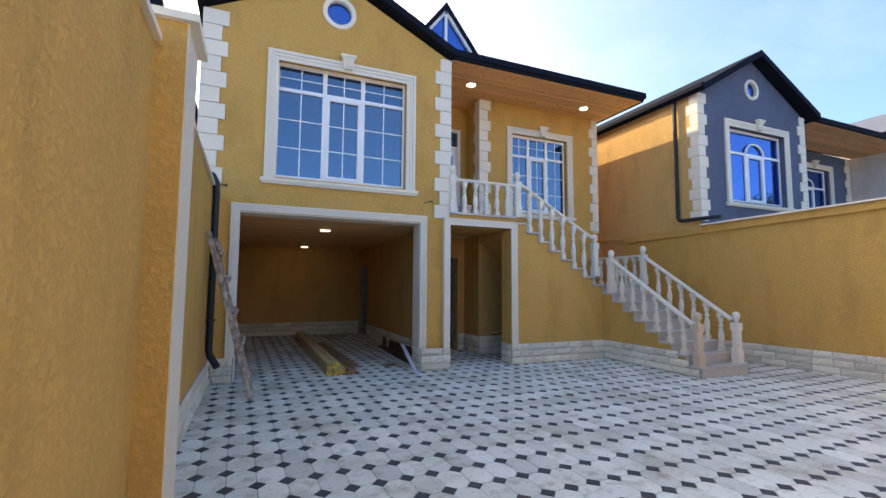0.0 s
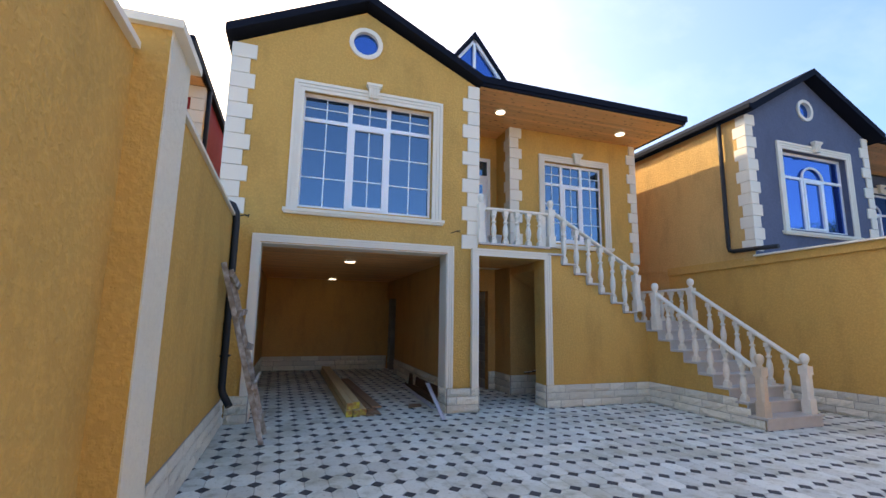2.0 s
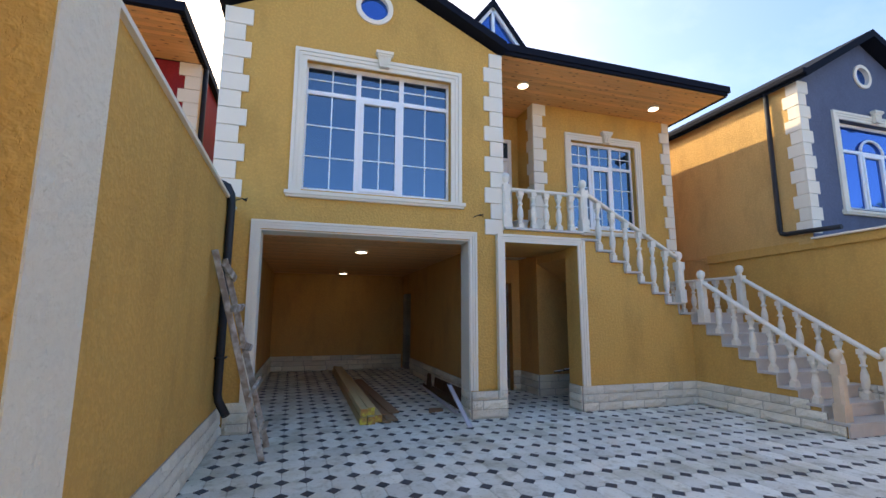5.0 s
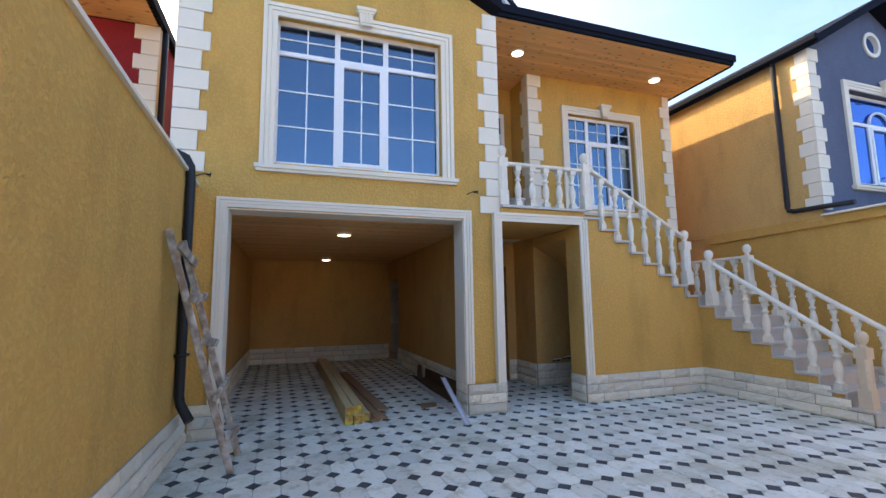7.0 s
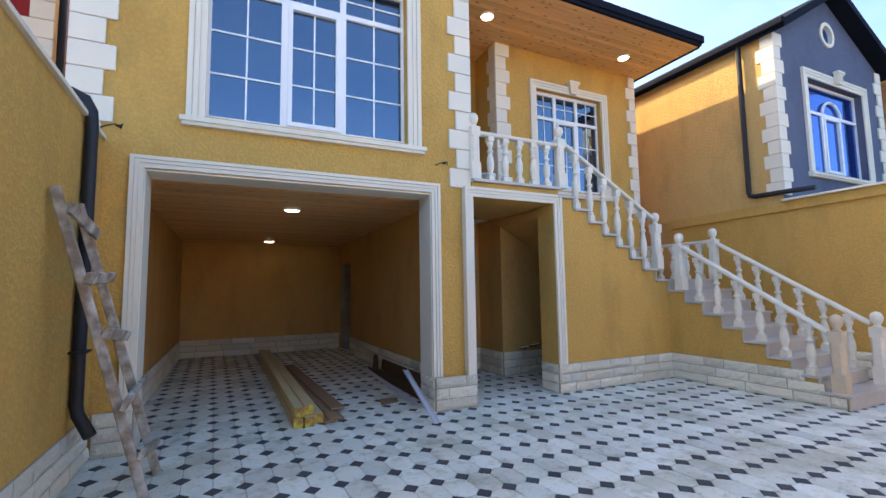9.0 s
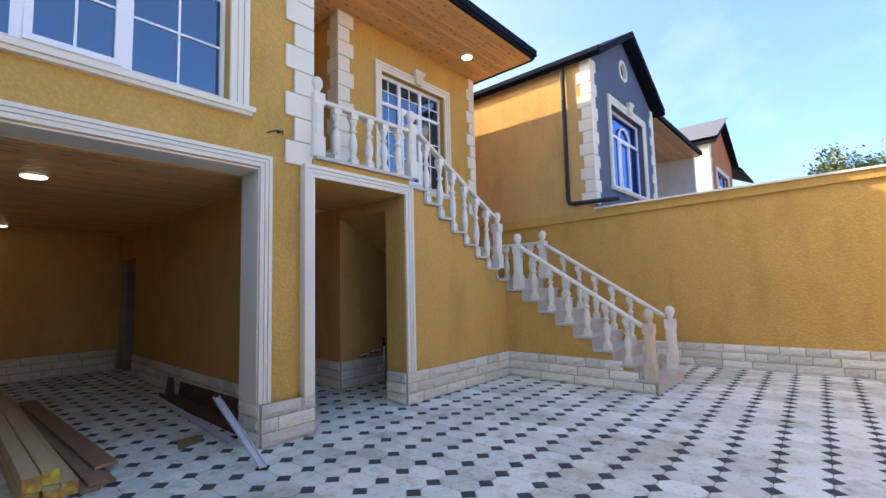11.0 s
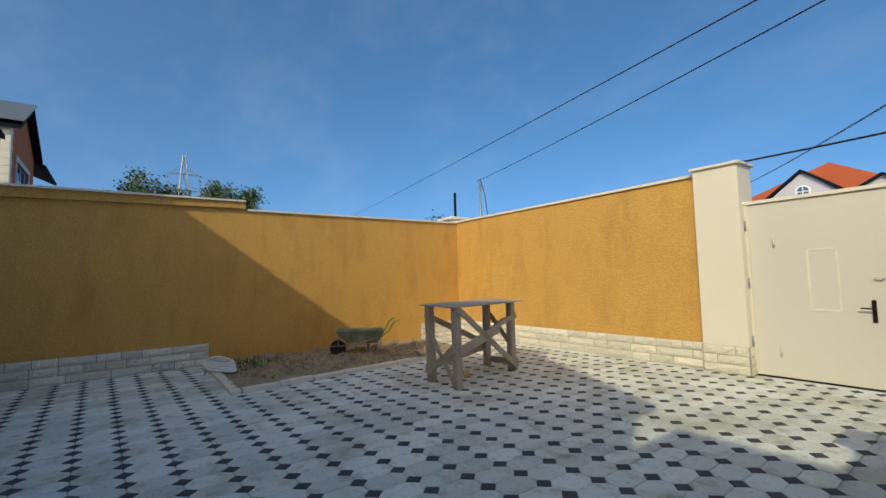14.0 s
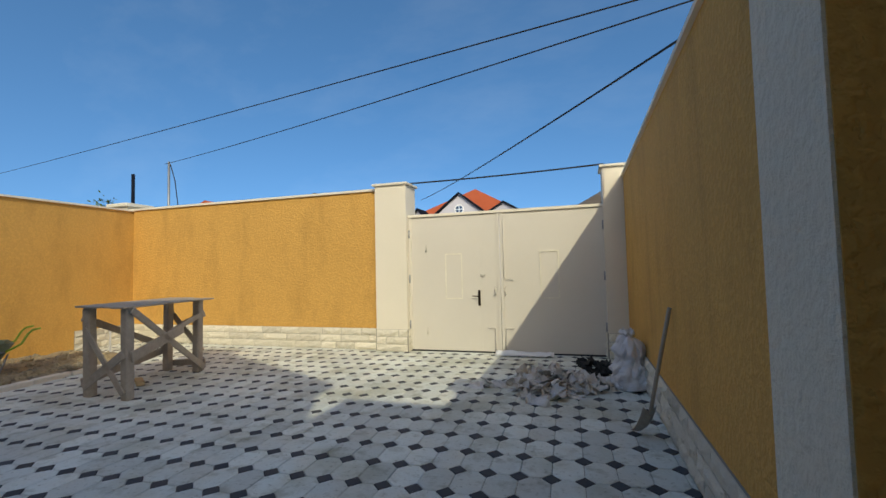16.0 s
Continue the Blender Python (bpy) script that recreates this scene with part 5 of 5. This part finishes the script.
for k, (x, z, y0, y1, dx, w) in enumerate(((1.60, 0.0, 7.72, 11.6, -0.1, 0.12), (1.72, 0.0, 7.80, 11.4, -0.12, 0.11), (1.66, 0.026, 7.76, 11.5, -0.1, 0.13), (1.60, 0.052, 7.95, 11.9, -0.12, 0.05), (1.76, 0.052, 8.05, 11.6, -0.14, 0.16))):
    solo("loose_board", beam(B(), (x, y0, z + 0.013), (x + dx, y1, z + 0.013), w, 0.024), TIMBER_RED, "thin reddish-brown board lying beside the beams", "board", group="stacked boards", bevel=0.003)
trough = thing("brown_board_trough", (2.98, 9.4, 0), "rusty brown folded sheet lying along the garage wall", "folded sheet")
part("sheet", prism(B(), [(2.86, 8.2), (3.08, 8.2), (3.05, 10.5), (2.9, 10.6)], 0.02, 0.035, "z"), RUST, trough)
part("upstand", prism(B(), [(8.2, 0.03), (10.5, 0.03), (10.45, 0.22), (8.25, 0.25)], 3.065, 3.078, "x"), RUST, trough)
part("lip", prism(B(), [(8.2, 0.0), (10.6, 0.0), (10.6, 0.09), (8.2, 0.1)], 2.852, 2.862, "x"), RUST, trough)
part("end_tab", prism(B(), [(2.9, 0.03), (3.02, 0.03), (3.0, 0.28), (2.93, 0.3)], 10.5, 10.512), RUST, trough)
METAL = mat("pale_lilac_metal_profile", (0.62, 0.62, 0.70), 0.4, 0.1, vary=0.05, bump=0.02)
for p, q, lab in (((2.60, 7.1, 0.02), (2.66, 8.2, 0.40), "pale metal profile strip leaning on the stone pier"), ((2.70, 7.95, 0.02), (2.82, 10.7, 0.02), "pale metal profile strip lying on the garage floor")):
    bm = B()
    beam(bm, p, q, 0.06, 0.008)
    d = Vector((0.028, 0, 0))
    for sgn in (-1, 1):
        beam(bm, Vector(p) + d * sgn + Vector((0, 0, 0.012)), Vector(q) + d * sgn + Vector((0, 0, 0.012)), 0.006, 0.024)
    solo("metal_profile", bm, METAL, lab, "metal strip", group="metal strips")
solo("board_offcut", prism(B(), [(2.32, 8.16), (2.58, 8.24), (2.60, 8.42), (2.40, 8.44), (2.36, 8.3)], 0.0, 0.02, "z"), TIMBER_RED, "small brown board offcut on the garage floor", "offcut", bevel=0.003)

# ---- buckets on the balcony ----
def bucket(x, y, z, r, h):
    b = thing("bucket", (x, y, z), "white plastic paint bucket standing on the balcony", "bucket", "balcony buckets")
    part("pail", lathe(B(), [(r * 0.85, 0), (r * 0.98, h * 0.9), (r * 1.06, h * 0.9), (r * 1.06, h), (r * 0.98, h), (r * 0.95, h * 0.93)], 20, (x, y, z)), PVC, b)
    part("bail", tube(B(), [(x + r * 1.05 * math.cos(k), y - 0.02 - r * 0.3 * math.sin(k), z + h * 0.92 - r * 0.9 * math.sin(k)) for k in (math.pi * j / 8 for j in range(9))], 0.004, 5), STEEL, b)


bucket(4.0, 8.25, 2.87, 0.13, 0.27)
bucket(3.66, 8.45, 2.87, 0.14, 0.3)
bucket(3.67, 8.44, 3.171, 0.12, 0.26)

# ---- water pipes in the passage ----
wp = thing("water_pipes", (5.4, 8.9, 0), "grey water pipes with valves against the passage wall", "pipes")
part("riser_pipe", tube(B(), [(5.44, 8.90, 0), (5.44, 8.90, 0.56)], 0.014, 8), PVC, wp, "white plastic riser")
part("riser_cap", lathe(B(), [(0.022, 0.0), (0.022, 0.05), (0.014, 0.06), (0.014, 0.1), (0.024, 0.105), (0.024, 0.125)], 10, (5.44, 8.90, 0.55)), BRONZE, wp)
part("branch_pipe", tube(B(), [(4.98, 8.93, 0.44), (5.16, 8.93, 0.46), (5.43, 8.92, 0.49)], 0.012, 8), BRONZE, wp)
for x, z in ((5.02, 0.46), (5.24, 0.49)):
    part("valve_lever", beam(B(), (x - 0.07, 8.88, z), (x + 0.1, 8.87, z + 0.015), 0.05, 0.012), PVC, wp, "white lever of the valve", bevel=0.003)
    part("valve_body", lathe(B(), [(0.022, 0), (0.026, 0.01), (0.026, 0.03), (0.012, 0.045)], 10, (x + 0.05, 8.91, z - 0.03)), BRONZE, wp)

# ---- wheelbarrow ----
GREEN = mat("dusty_green_tub", (0.20, 0.22, 0.13), 0.7, vary=0.2, grain=20, bump=0.2, stain=0.2, big=5, hue=(0.33, 0.29, 0.21))
GRIP = mat("bright_green_tube", (0.28, 0.42, 0.05), 0.45, vary=0.1, bump=0.05)
RUBBER = mat("dusty_black_rubber", (0.03, 0.03, 0.03), 0.85, vary=0.3, grain=30, bump=0.3)
wb = thing("wheelbarrow", (8.9, 0.2, 0.05), "green wheelbarrow with bright green handles standing on the soil", "wheelbarrow")
A = Vector((8.80, 0.60, 0.0))
fw = Vector((-0.375, -0.927, 0)).normalized()
sd = Vector((fw.y, -fw.x, 0))


def wbp(a, s, z):
    return A + fw * a + sd * s + Vector((0, 0, z + 0.04))


bm = B()
lo = [wbp(0.16, -0.18, 0.23), wbp(0.16, 0.18, 0.23), wbp(0.74, 0.22, 0.21), wbp(0.74, -0.22, 0.21)]
hi = [wbp(-0.06, -0.27, 0.47), wbp(-0.06, 0.27, 0.47), wbp(0.88, 0.31, 0.45), wbp(0.88, -0.31, 0.45)]
cen = (lo[0] + lo[2]) / 2
inn = [p + (Vector((cen.x, cen.y, p.z)) - p) * 0.06 for p in hi]
inl = [p + Vector((0, 0, 0.02)) + (cen - p) * 0.06 for p in lo]
L4, H4, I4, J4 = [[bm.verts.new(p) for p in q] for q in (lo, hi, inn, inl)]
for i in range(4):
    j = (i + 1) % 4
    for a_, b_ in ((L4, H4), (H4, I4), (I4, J4)):
        bm.faces.new((a_[i], a_[j], b_[j], b_[i]))
bm.faces.new(L4)
bm.faces.new(J4)
part("tub", bm, GREEN, wb, "dusty green steel tub", bevel=0.012)
for s_ in (-1, 1):
    part("shaft", tube(B(), [wbp(0.0, 0.1 * s_, 0.17), wbp(0.3, 0.2 * s_, 0.2), wbp(0.8, 0.27 * s_, 0.33)], 0.014, 8), STEEL, wb)
    part("handle", tube(B(), [wbp(0.78, 0.27 * s_, 0.32), wbp(0.95, 0.28 * s_, 0.42), wbp(1.02, 0.28 * s_, 0.56), wbp(1.07, 0.28 * s_, 0.61), wbp(1.16, 0.28 * s_, 0.63)], 0.016, 8), GRIP, wb, "bright green handle")
    part("leg", tube(B(), [wbp(0.55, 0.18 * s_, 0.24), wbp(0.6, 0.22 * s_, 0.0), wbp(0.72, 0.22 * s_, 0.0), wbp(0.82, 0.2 * s_, 0.28)], 0.014, 8), STEEL, wb)
    part("fork", tube(B(), [wbp(-0.17, 0.07 * s_, 0.17), wbp(0.0, 0.08 * s_, 0.17), wbp(0.02, 0.1 * s_, 0.44)], 0.014, 8), STEEL, wb)
wheel = part("wheel", lathe(B(), [(0.03, -0.04), (0.1, -0.035), (0.125, -0.04), (0.148, -0.025), (0.152, 0), (0.148, 0.025), (0.125, 0.04), (0.1, 0.035), (0.03, 0.04)], 24), RUBBER, wb)
wheel.matrix_basis = Matrix.Translation(wbp(0.0, 0, 0.125)) @ sd.to_track_quat("Z", "Y").to_matrix().to_4x4()

# ---- coil of white pipe, standpipe, weeds ----
bm = B()
for k in range(5):
    pts = [(8.72 + (0.5 - 0.012 * k) * math.cos(a), 2.66 + (0.17 - 0.008 * k) * math.sin(a) - 0.06 * math.cos(a) * -1, 0.085 + 0.028 * k + 0.01 * math.sin(3 * a + k)) for a in (2 * math.pi * j / 36 for j in range(37))]
    tube(bm, pts, 0.017, 8)
solo("pipe_coil", bm, PVC, "flat coil of white plastic pipe lying on the kerb", "pipe coil")
sp = thing("standpipe", (8.9, -2.0, 0), "white garden standpipe with a bent spout", "standpipe")
part("pipe", tube(B(), [(8.9, -2.0, 0), (8.9, -2.0, 0.42), (8.88, -1.97, 0.46), (8.7, -1.85, 0.46), (8.68, -1.84, 0.38)], 0.02, 10), PVC, sp)
part("tap", lathe(B(), [(0.03, 0), (0.03, 0.03), (0.012, 0.05)], 10, (8.9, -2.0, 0.46)), STEEL, sp)
base_course(wall_right_s, [((9.72, -1.9), (9.735, -3.05))])
rng = random.Random(9)
bm = B()
for k in range(260):
    x, y = rng.uniform(8.3, 9.5), rng.gauss(2.1, 0.25)
    h = rng.uniform(0.03, 0.13)
    a = rng.uniform(0, 6.28)
    dx, dy = 0.012 * math.cos(a), 0.012 * math.sin(a)
    bm.faces.new([bm.verts.new(p) for p in ((x - dx, y - dy, 0.02), (x + dx, y + dy, 0.02), (x + rng.gauss(0, 0.03), y + rng.gauss(0, 0.03), 0.03 + h))])
solo("weeds", bm, LEAF, "sparse low weeds on the soil", "weeds", "stuff")
bm = B()
for k in range(700):
    x, y, r = rng.uniform(7.4, 9.6), rng.uniform(-1.7, 2.5), rng.uniform(0.012, 0.05) * (1.5 if rng.random() < 0.12 else 1)
    z = 0.045 + 0.05 * noise.noise((x * 1.3, y * 1.3, 0)) + 0.045 * noise.noise((x * 5, y * 5, 3))
    mm = Matrix.Translation((x, y, max(z, 0))) @ Euler((rng.random() * 3, rng.random() * 3, rng.random() * 3)).to_matrix().to_4x4() @ Matrix.Diagonal((r, r * rng.uniform(0.6, 1), r * rng.uniform(0.5, 0.9), 1))
    bmesh.ops.create_icosphere(bm, subdivisions=1, radius=1, matrix=mm)
solo("soil_clods", bm, SOIL, "clods and pebbles strewn over the soil", "clods", "stuff")

# ---- rubbish, sack, shovel and cloth by the gate ----
PAPER = mat("dirty_paper_scraps", (0.66, 0.65, 0.64), 0.9, vary=0.15, grain=20, bump=0.2, stain=0.2, big=6, pieces="island", hue=(0.48, 0.41, 0.32))
rng = random.Random(21)


def scrap(bm, x, y, z, r):
    n = 4
    tilt = Euler((rng.gauss(0, 0.5), rng.gauss(0, 0.5), rng.uniform(0, 6.28))).to_matrix()
    g = [[bm.verts.new(Vector((x, y, z)) + tilt @ Vector(((i / n - 0.5) * r * 2 + rng.gauss(0, r * 0.12), (j / n - 0.5) * r * 1.3 + rng.gauss(0, r * 0.12), rng.gauss(0, r * 0.15)))) for j in range(n + 1)] for i in range(n + 1)]
    for row in g:
        for v in row:
            v.co.z = max(v.co.z, 0.004)
    for i in range(n):
        for j in range(n):
            bm.faces.new((g[i][j], g[i + 1][j], g[i + 1][j + 1], g[i][j + 1]))


bm = B()
for k in range(170):
    f = abs(rng.gauss(0, 0.45))
    a = rng.uniform(0, 6.28)
    x, y = 0.52 + 0.62 * f * math.cos(a) * 1.35, -1.2 + 0.75 * f * math.sin(a)
    if x < -0.25:
        continue
    scrap(bm, x, y, 0.015 + max(0, 0.11 - 0.12 * f) * rng.random(), rng.uniform(0.06, 0.15))
solo("rubbish_heap", bm, PAPER, "heap of torn paper and cement-bag scraps on the paving", "rubbish", "stuff")
bm = B()
for k in range(18):
    scrap(bm, 0.08 + rng.gauss(0, 0.11), -1.72 + rng.gauss(0, 0.16), 0.04 + 0.12 * rng.random(), rng.uniform(0.06, 0.11))
solo("black_plastic", bm, RUBBER, "crumpled black plastic film beside the rubbish", "plastic film", "stuff")
SACKM = mat("milky_plastic_sack", (0.74, 0.74, 0.77), 0.35, vary=0.12, grain=9, bump=0.6, depth=0.03, stain=0.2, big=5)
bm = B()
prof = [(0.14, 0.0), (0.19, 0.03), (0.205, 0.09), (0.21, 0.16), (0.205, 0.23), (0.19, 0.3), (0.165, 0.36), (0.15, 0.41), (0.17, 0.46), (0.18, 0.52), (0.17, 0.58), (0.14, 0.63), (0.09, 0.68), (0.05, 0.71), (0.08, 0.75), (0.07, 0.79)]
rings = []
N = 44
for k in range(40):
    z = 0.79 * k / 39
    up = 0.86
    (r0, z0), (r1, z1) = [q for q in zip(prof, prof[1:]) if q[0][1] <= z + 1e-6][-1]
    r = r0 + (r1 - r0) * (z - z0) / (z1 - z0)
    row = []
    for j in range(N):
        a = 2 * math.pi * j / N
        c, d = math.cos(a), math.sin(a)
        fold = abs(noise.noise((c * 1.6 + z * 2, d * 1.6, z * 5))) + 0.45 * abs(noise.noise((c * 3.5 + z * 6, d * 3.5, z * 8)))
        q = r * (0.82 + 0.5 * fold)
        row.append(bm.verts.new((-0.3 + q * c + 0.06 * max(0, z - 0.42), -1.24 + q * d, max(0, up * z + (0.05 * noise.noise((c * 2, d * 2, z * 5)) if k else 0)))))
    rings.append(row)
for a_, b_ in zip(rings, rings[1:]):
    for j in range(N):
        bm.faces.new((a_[j], a_[(j + 1) % N], b_[(j + 1) % N], b_[j])).smooth = k % 2 == 0
bm.faces.new(rings[0])
solo("rubbish_sack", bm, SACKM, "full milky plastic sack standing against the yard wall", "sack")
sh = thing("shovel", (-0.3, 0.3, 0), "old shovel with wooden handle leaning on the yard wall", "shovel")
part("handle", tube(B(), [(-0.29, 0.34, 0.2), (-0.36, 0.40, 0.6), (-0.445, 0.477, 1.07)], 0.016, 10), OLDWOOD, sh, "worn brown wooden handle")
bm = B()
bl = [[bm.verts.new((-0.19 + s_ * 0.055 * (0.75 + 0.25 * min(1, f * 3)) - 0.1 * f, 0.21 + 0.14 * f + 0.03 * s_, 0.015 + 0.2 * f * f + 0.035 * abs(s_) * (0.4 + f))) for s_ in (-1, -0.5, 0, 0.5, 1)] for f in (0, 0.25, 0.5, 0.75, 1)]
for i in range(4):
    for j in range(4):
        bm.faces.new((bl[i][j], bl[i + 1][j], bl[i + 1][j + 1], bl[i][j + 1])).smooth = True
me = part("blade", bm, ROUGHBLOCK, sh, "cement-crusted steel blade")
mod = me.modifiers.new("thick", "SOLIDIFY")
mod.thickness = 0.004
bm = B()
g = [[bm.verts.new((0.66 + 0.92 * i / 16, -3.04 + 0.2 * j / 5 + 0.02 * noise.noise((i * 0.4, 3, 1)), 0.02 + 0.05 * abs(noise.noise((i * 0.5, j * 0.8, 4))) + 0.05 * math.sin(math.pi * j / 5))) for j in range(6)] for i in range(17)]
for i in range(16):
    for j in range(5):
        bm.faces.new((g[i][j], g[i + 1][j], g[i + 1][j + 1], g[i][j + 1])).smooth = True
cl = solo("plastic_sheet", bm, PVC, "white plastic sheet lying along the foot of the gate", "sheet")
mod = cl.modifiers.new("thick", "SOLIDIFY")
mod.thickness = 0.006

# ---- gate fittings ----
YF = YG + 0.008
bm = B()
box(bm, 1.85, 1.89, YF - 0.015, YF + 0.006, 0.8, 1.06)
part("lock_plate", bm, BRONZE, gate, "dark bronze lock plate", bevel=0.003)
part("lever_handle", tube(B(), [(1.87, YF, 0.96), (1.87, YF + 0.05, 0.96), (1.98, YF + 0.055, 0.965)], 0.009, 8), BRONZE, gate)
part("latch", tube(B(), [(1.76, YF, 1.32), (1.76, YF + 0.03, 1.32), (1.84, YF + 0.03, 1.325)], 0.009, 8), GATE, gate)
for x in (1.585, 1.415):
    part("pull_handle", tube(B(), [(x, YF - 0.01, 0.98), (x, YF + 0.04, 0.99), (x, YF + 0.04, 1.11), (x, YF - 0.01, 1.12)], 0.008, 8), GATE, gate)
part("espagnolette_rod", tube(B(), [(1.43, YF + 0.01, 2.3), (1.43, YF + 0.01, 1.25), (1.28, YF + 0.03, 1.25)], 0.009, 8), GATE, gate)
part("drop_bolt", tube(B(), [(1.72, YF + 0.03, 0.44), (1.6, YF + 0.02, 0.44), (1.6, YF + 0.02, 0.0)], 0.009, 8), GATE, gate)
part("drop_bolt", tube(B(), [(1.28, YF + 0.03, 0.43), (1.43, YF + 0.02, 0.43), (1.43, YF + 0.02, 0.02)], 0.009, 8), GATE, gate)
for z in (0.3, 1.75):
    part("hinge", tube(B(), [(2.81, YF, z), (2.81, YF, z + 0.12)], 0.012, 8), GATE, gate)
for z in (0.4, 1.2, 2.0):
    for x in (GX0 + 0.01, GX1 - 0.01):
        part("hinge", tube(B(), [(x, YF, z), (x, YF, z + 0.14)], 0.015, 8), STEEL, gate)

# ---- pavers: elongated octagons with dark diamonds between them ----
PX, PY, TURN = 0.2143, 0.3255, 1.7
OX, OY = 0.0465, -0.09
DXH, DYH = 0.066, 0.07
CX, SX = math.cos(radians(TURN)), math.sin(radians(TURN))


def paver_outline(kind, shrink=0.0022):
    if kind == "diamond":
        pts = [(DXH, 0), (0, DYH), (-DXH, 0), (0, -DYH)]
    else:
        hx, hy = PX / 2, PY / 2
        pts = [(hx, hy - DYH), (hx - DXH, hy), (-hx + DXH, hy), (-hx, hy - DYH), (-hx, -hy + DYH), (-hx + DXH, -hy), (hx - DXH, -hy), (hx, -hy + DYH)]
    size = max(abs(p[0]) for p in pts)
    return [(x * (1 - shrink / size), y * (1 - shrink / size)) for x, y in pts]


def paver_points(kind):
    top = paver_outline(kind, 0.007)
    edge = paver_outline(kind)
    return [(x, y, 0.0) for x, y in top] + [(x, y, -0.004) for x, y in edge] + [(x, y, -0.02) for x, y in edge]


def paver_faces(n, o=0):
    faces = [tuple(o + i for i in range(n))]
    for r in range(2):
        faces += [(o + r * n + i, o + (r + 1) * n + i, o + (r + 1) * n + (i + 1) % n, o + r * n + (i + 1) % n) for i in range(n)]
    return faces


paver_mesh = {}
for kind, material in (("octagon", TILE), ("diamond", DARK)):
    me = bpy.data.meshes.new(kind + "_paver")
    pts = paver_points(kind)
    me.from_pydata(pts, [], paver_faces(len(pts) // 3))
    me.materials.append(material)
    paver_mesh[kind] = me


def in_bed(x, y):
    return x > KX(y) + 0.1 and -1.8 < y < 2.72


rng = random.Random(5)
field = {"octagon": ([], []), "diamond": ([], [])}
for kind, ox, oy in (("octagon", OX + PX / 2, OY + PY / 2), ("diamond", OX, OY)):
    base = paver_points(kind)
    n = len(base) // 3
    for i in range(-8, 52):
        for j in range(-12, 46):
            u, v = ox + PX * i, oy + PY * j
            x, y = CX * u - SX * v, SX * u + CX * v
            if not (-0.6 < x < 9.85 and -3.2 < y < 14.2) or in_bed(x, y) or (y > 10.8 and x > 3.5) or (y > 9.3 and x > 5):
                continue
            z = rng.uniform(-0.0015, 0.001)
            tilt = (rng.gauss(0, 0.25), rng.gauss(0, 0.25))
            m = pose(x, y, z, tilt[0], tilt[1], TURN + rng.gauss(0, 0.25))
            if -0.6 < x < 3.4 and 1.3 < y < 7.3 - (0.4 if kind == "octagon" else 0.4):
                piece(kind + "_paver", paver_mesh[kind], m, pavement)
            else:
                verts, faces = field[kind]
                faces += paver_faces(n, len(verts))
                verts += [tuple(m @ Vector(p)) for p in base]
for kind, material in (("octagon", TILE_STUFF), ("diamond", DARK_STUFF)):
    me = bpy.data.meshes.new(kind + "_paver_field")
    me.from_pydata(field[kind][0], [], field[kind][1])
    me.materials.append(material)
    tagged(hang(new(kind + "_paver_field", me), pavement), "", "", "", "stuff")
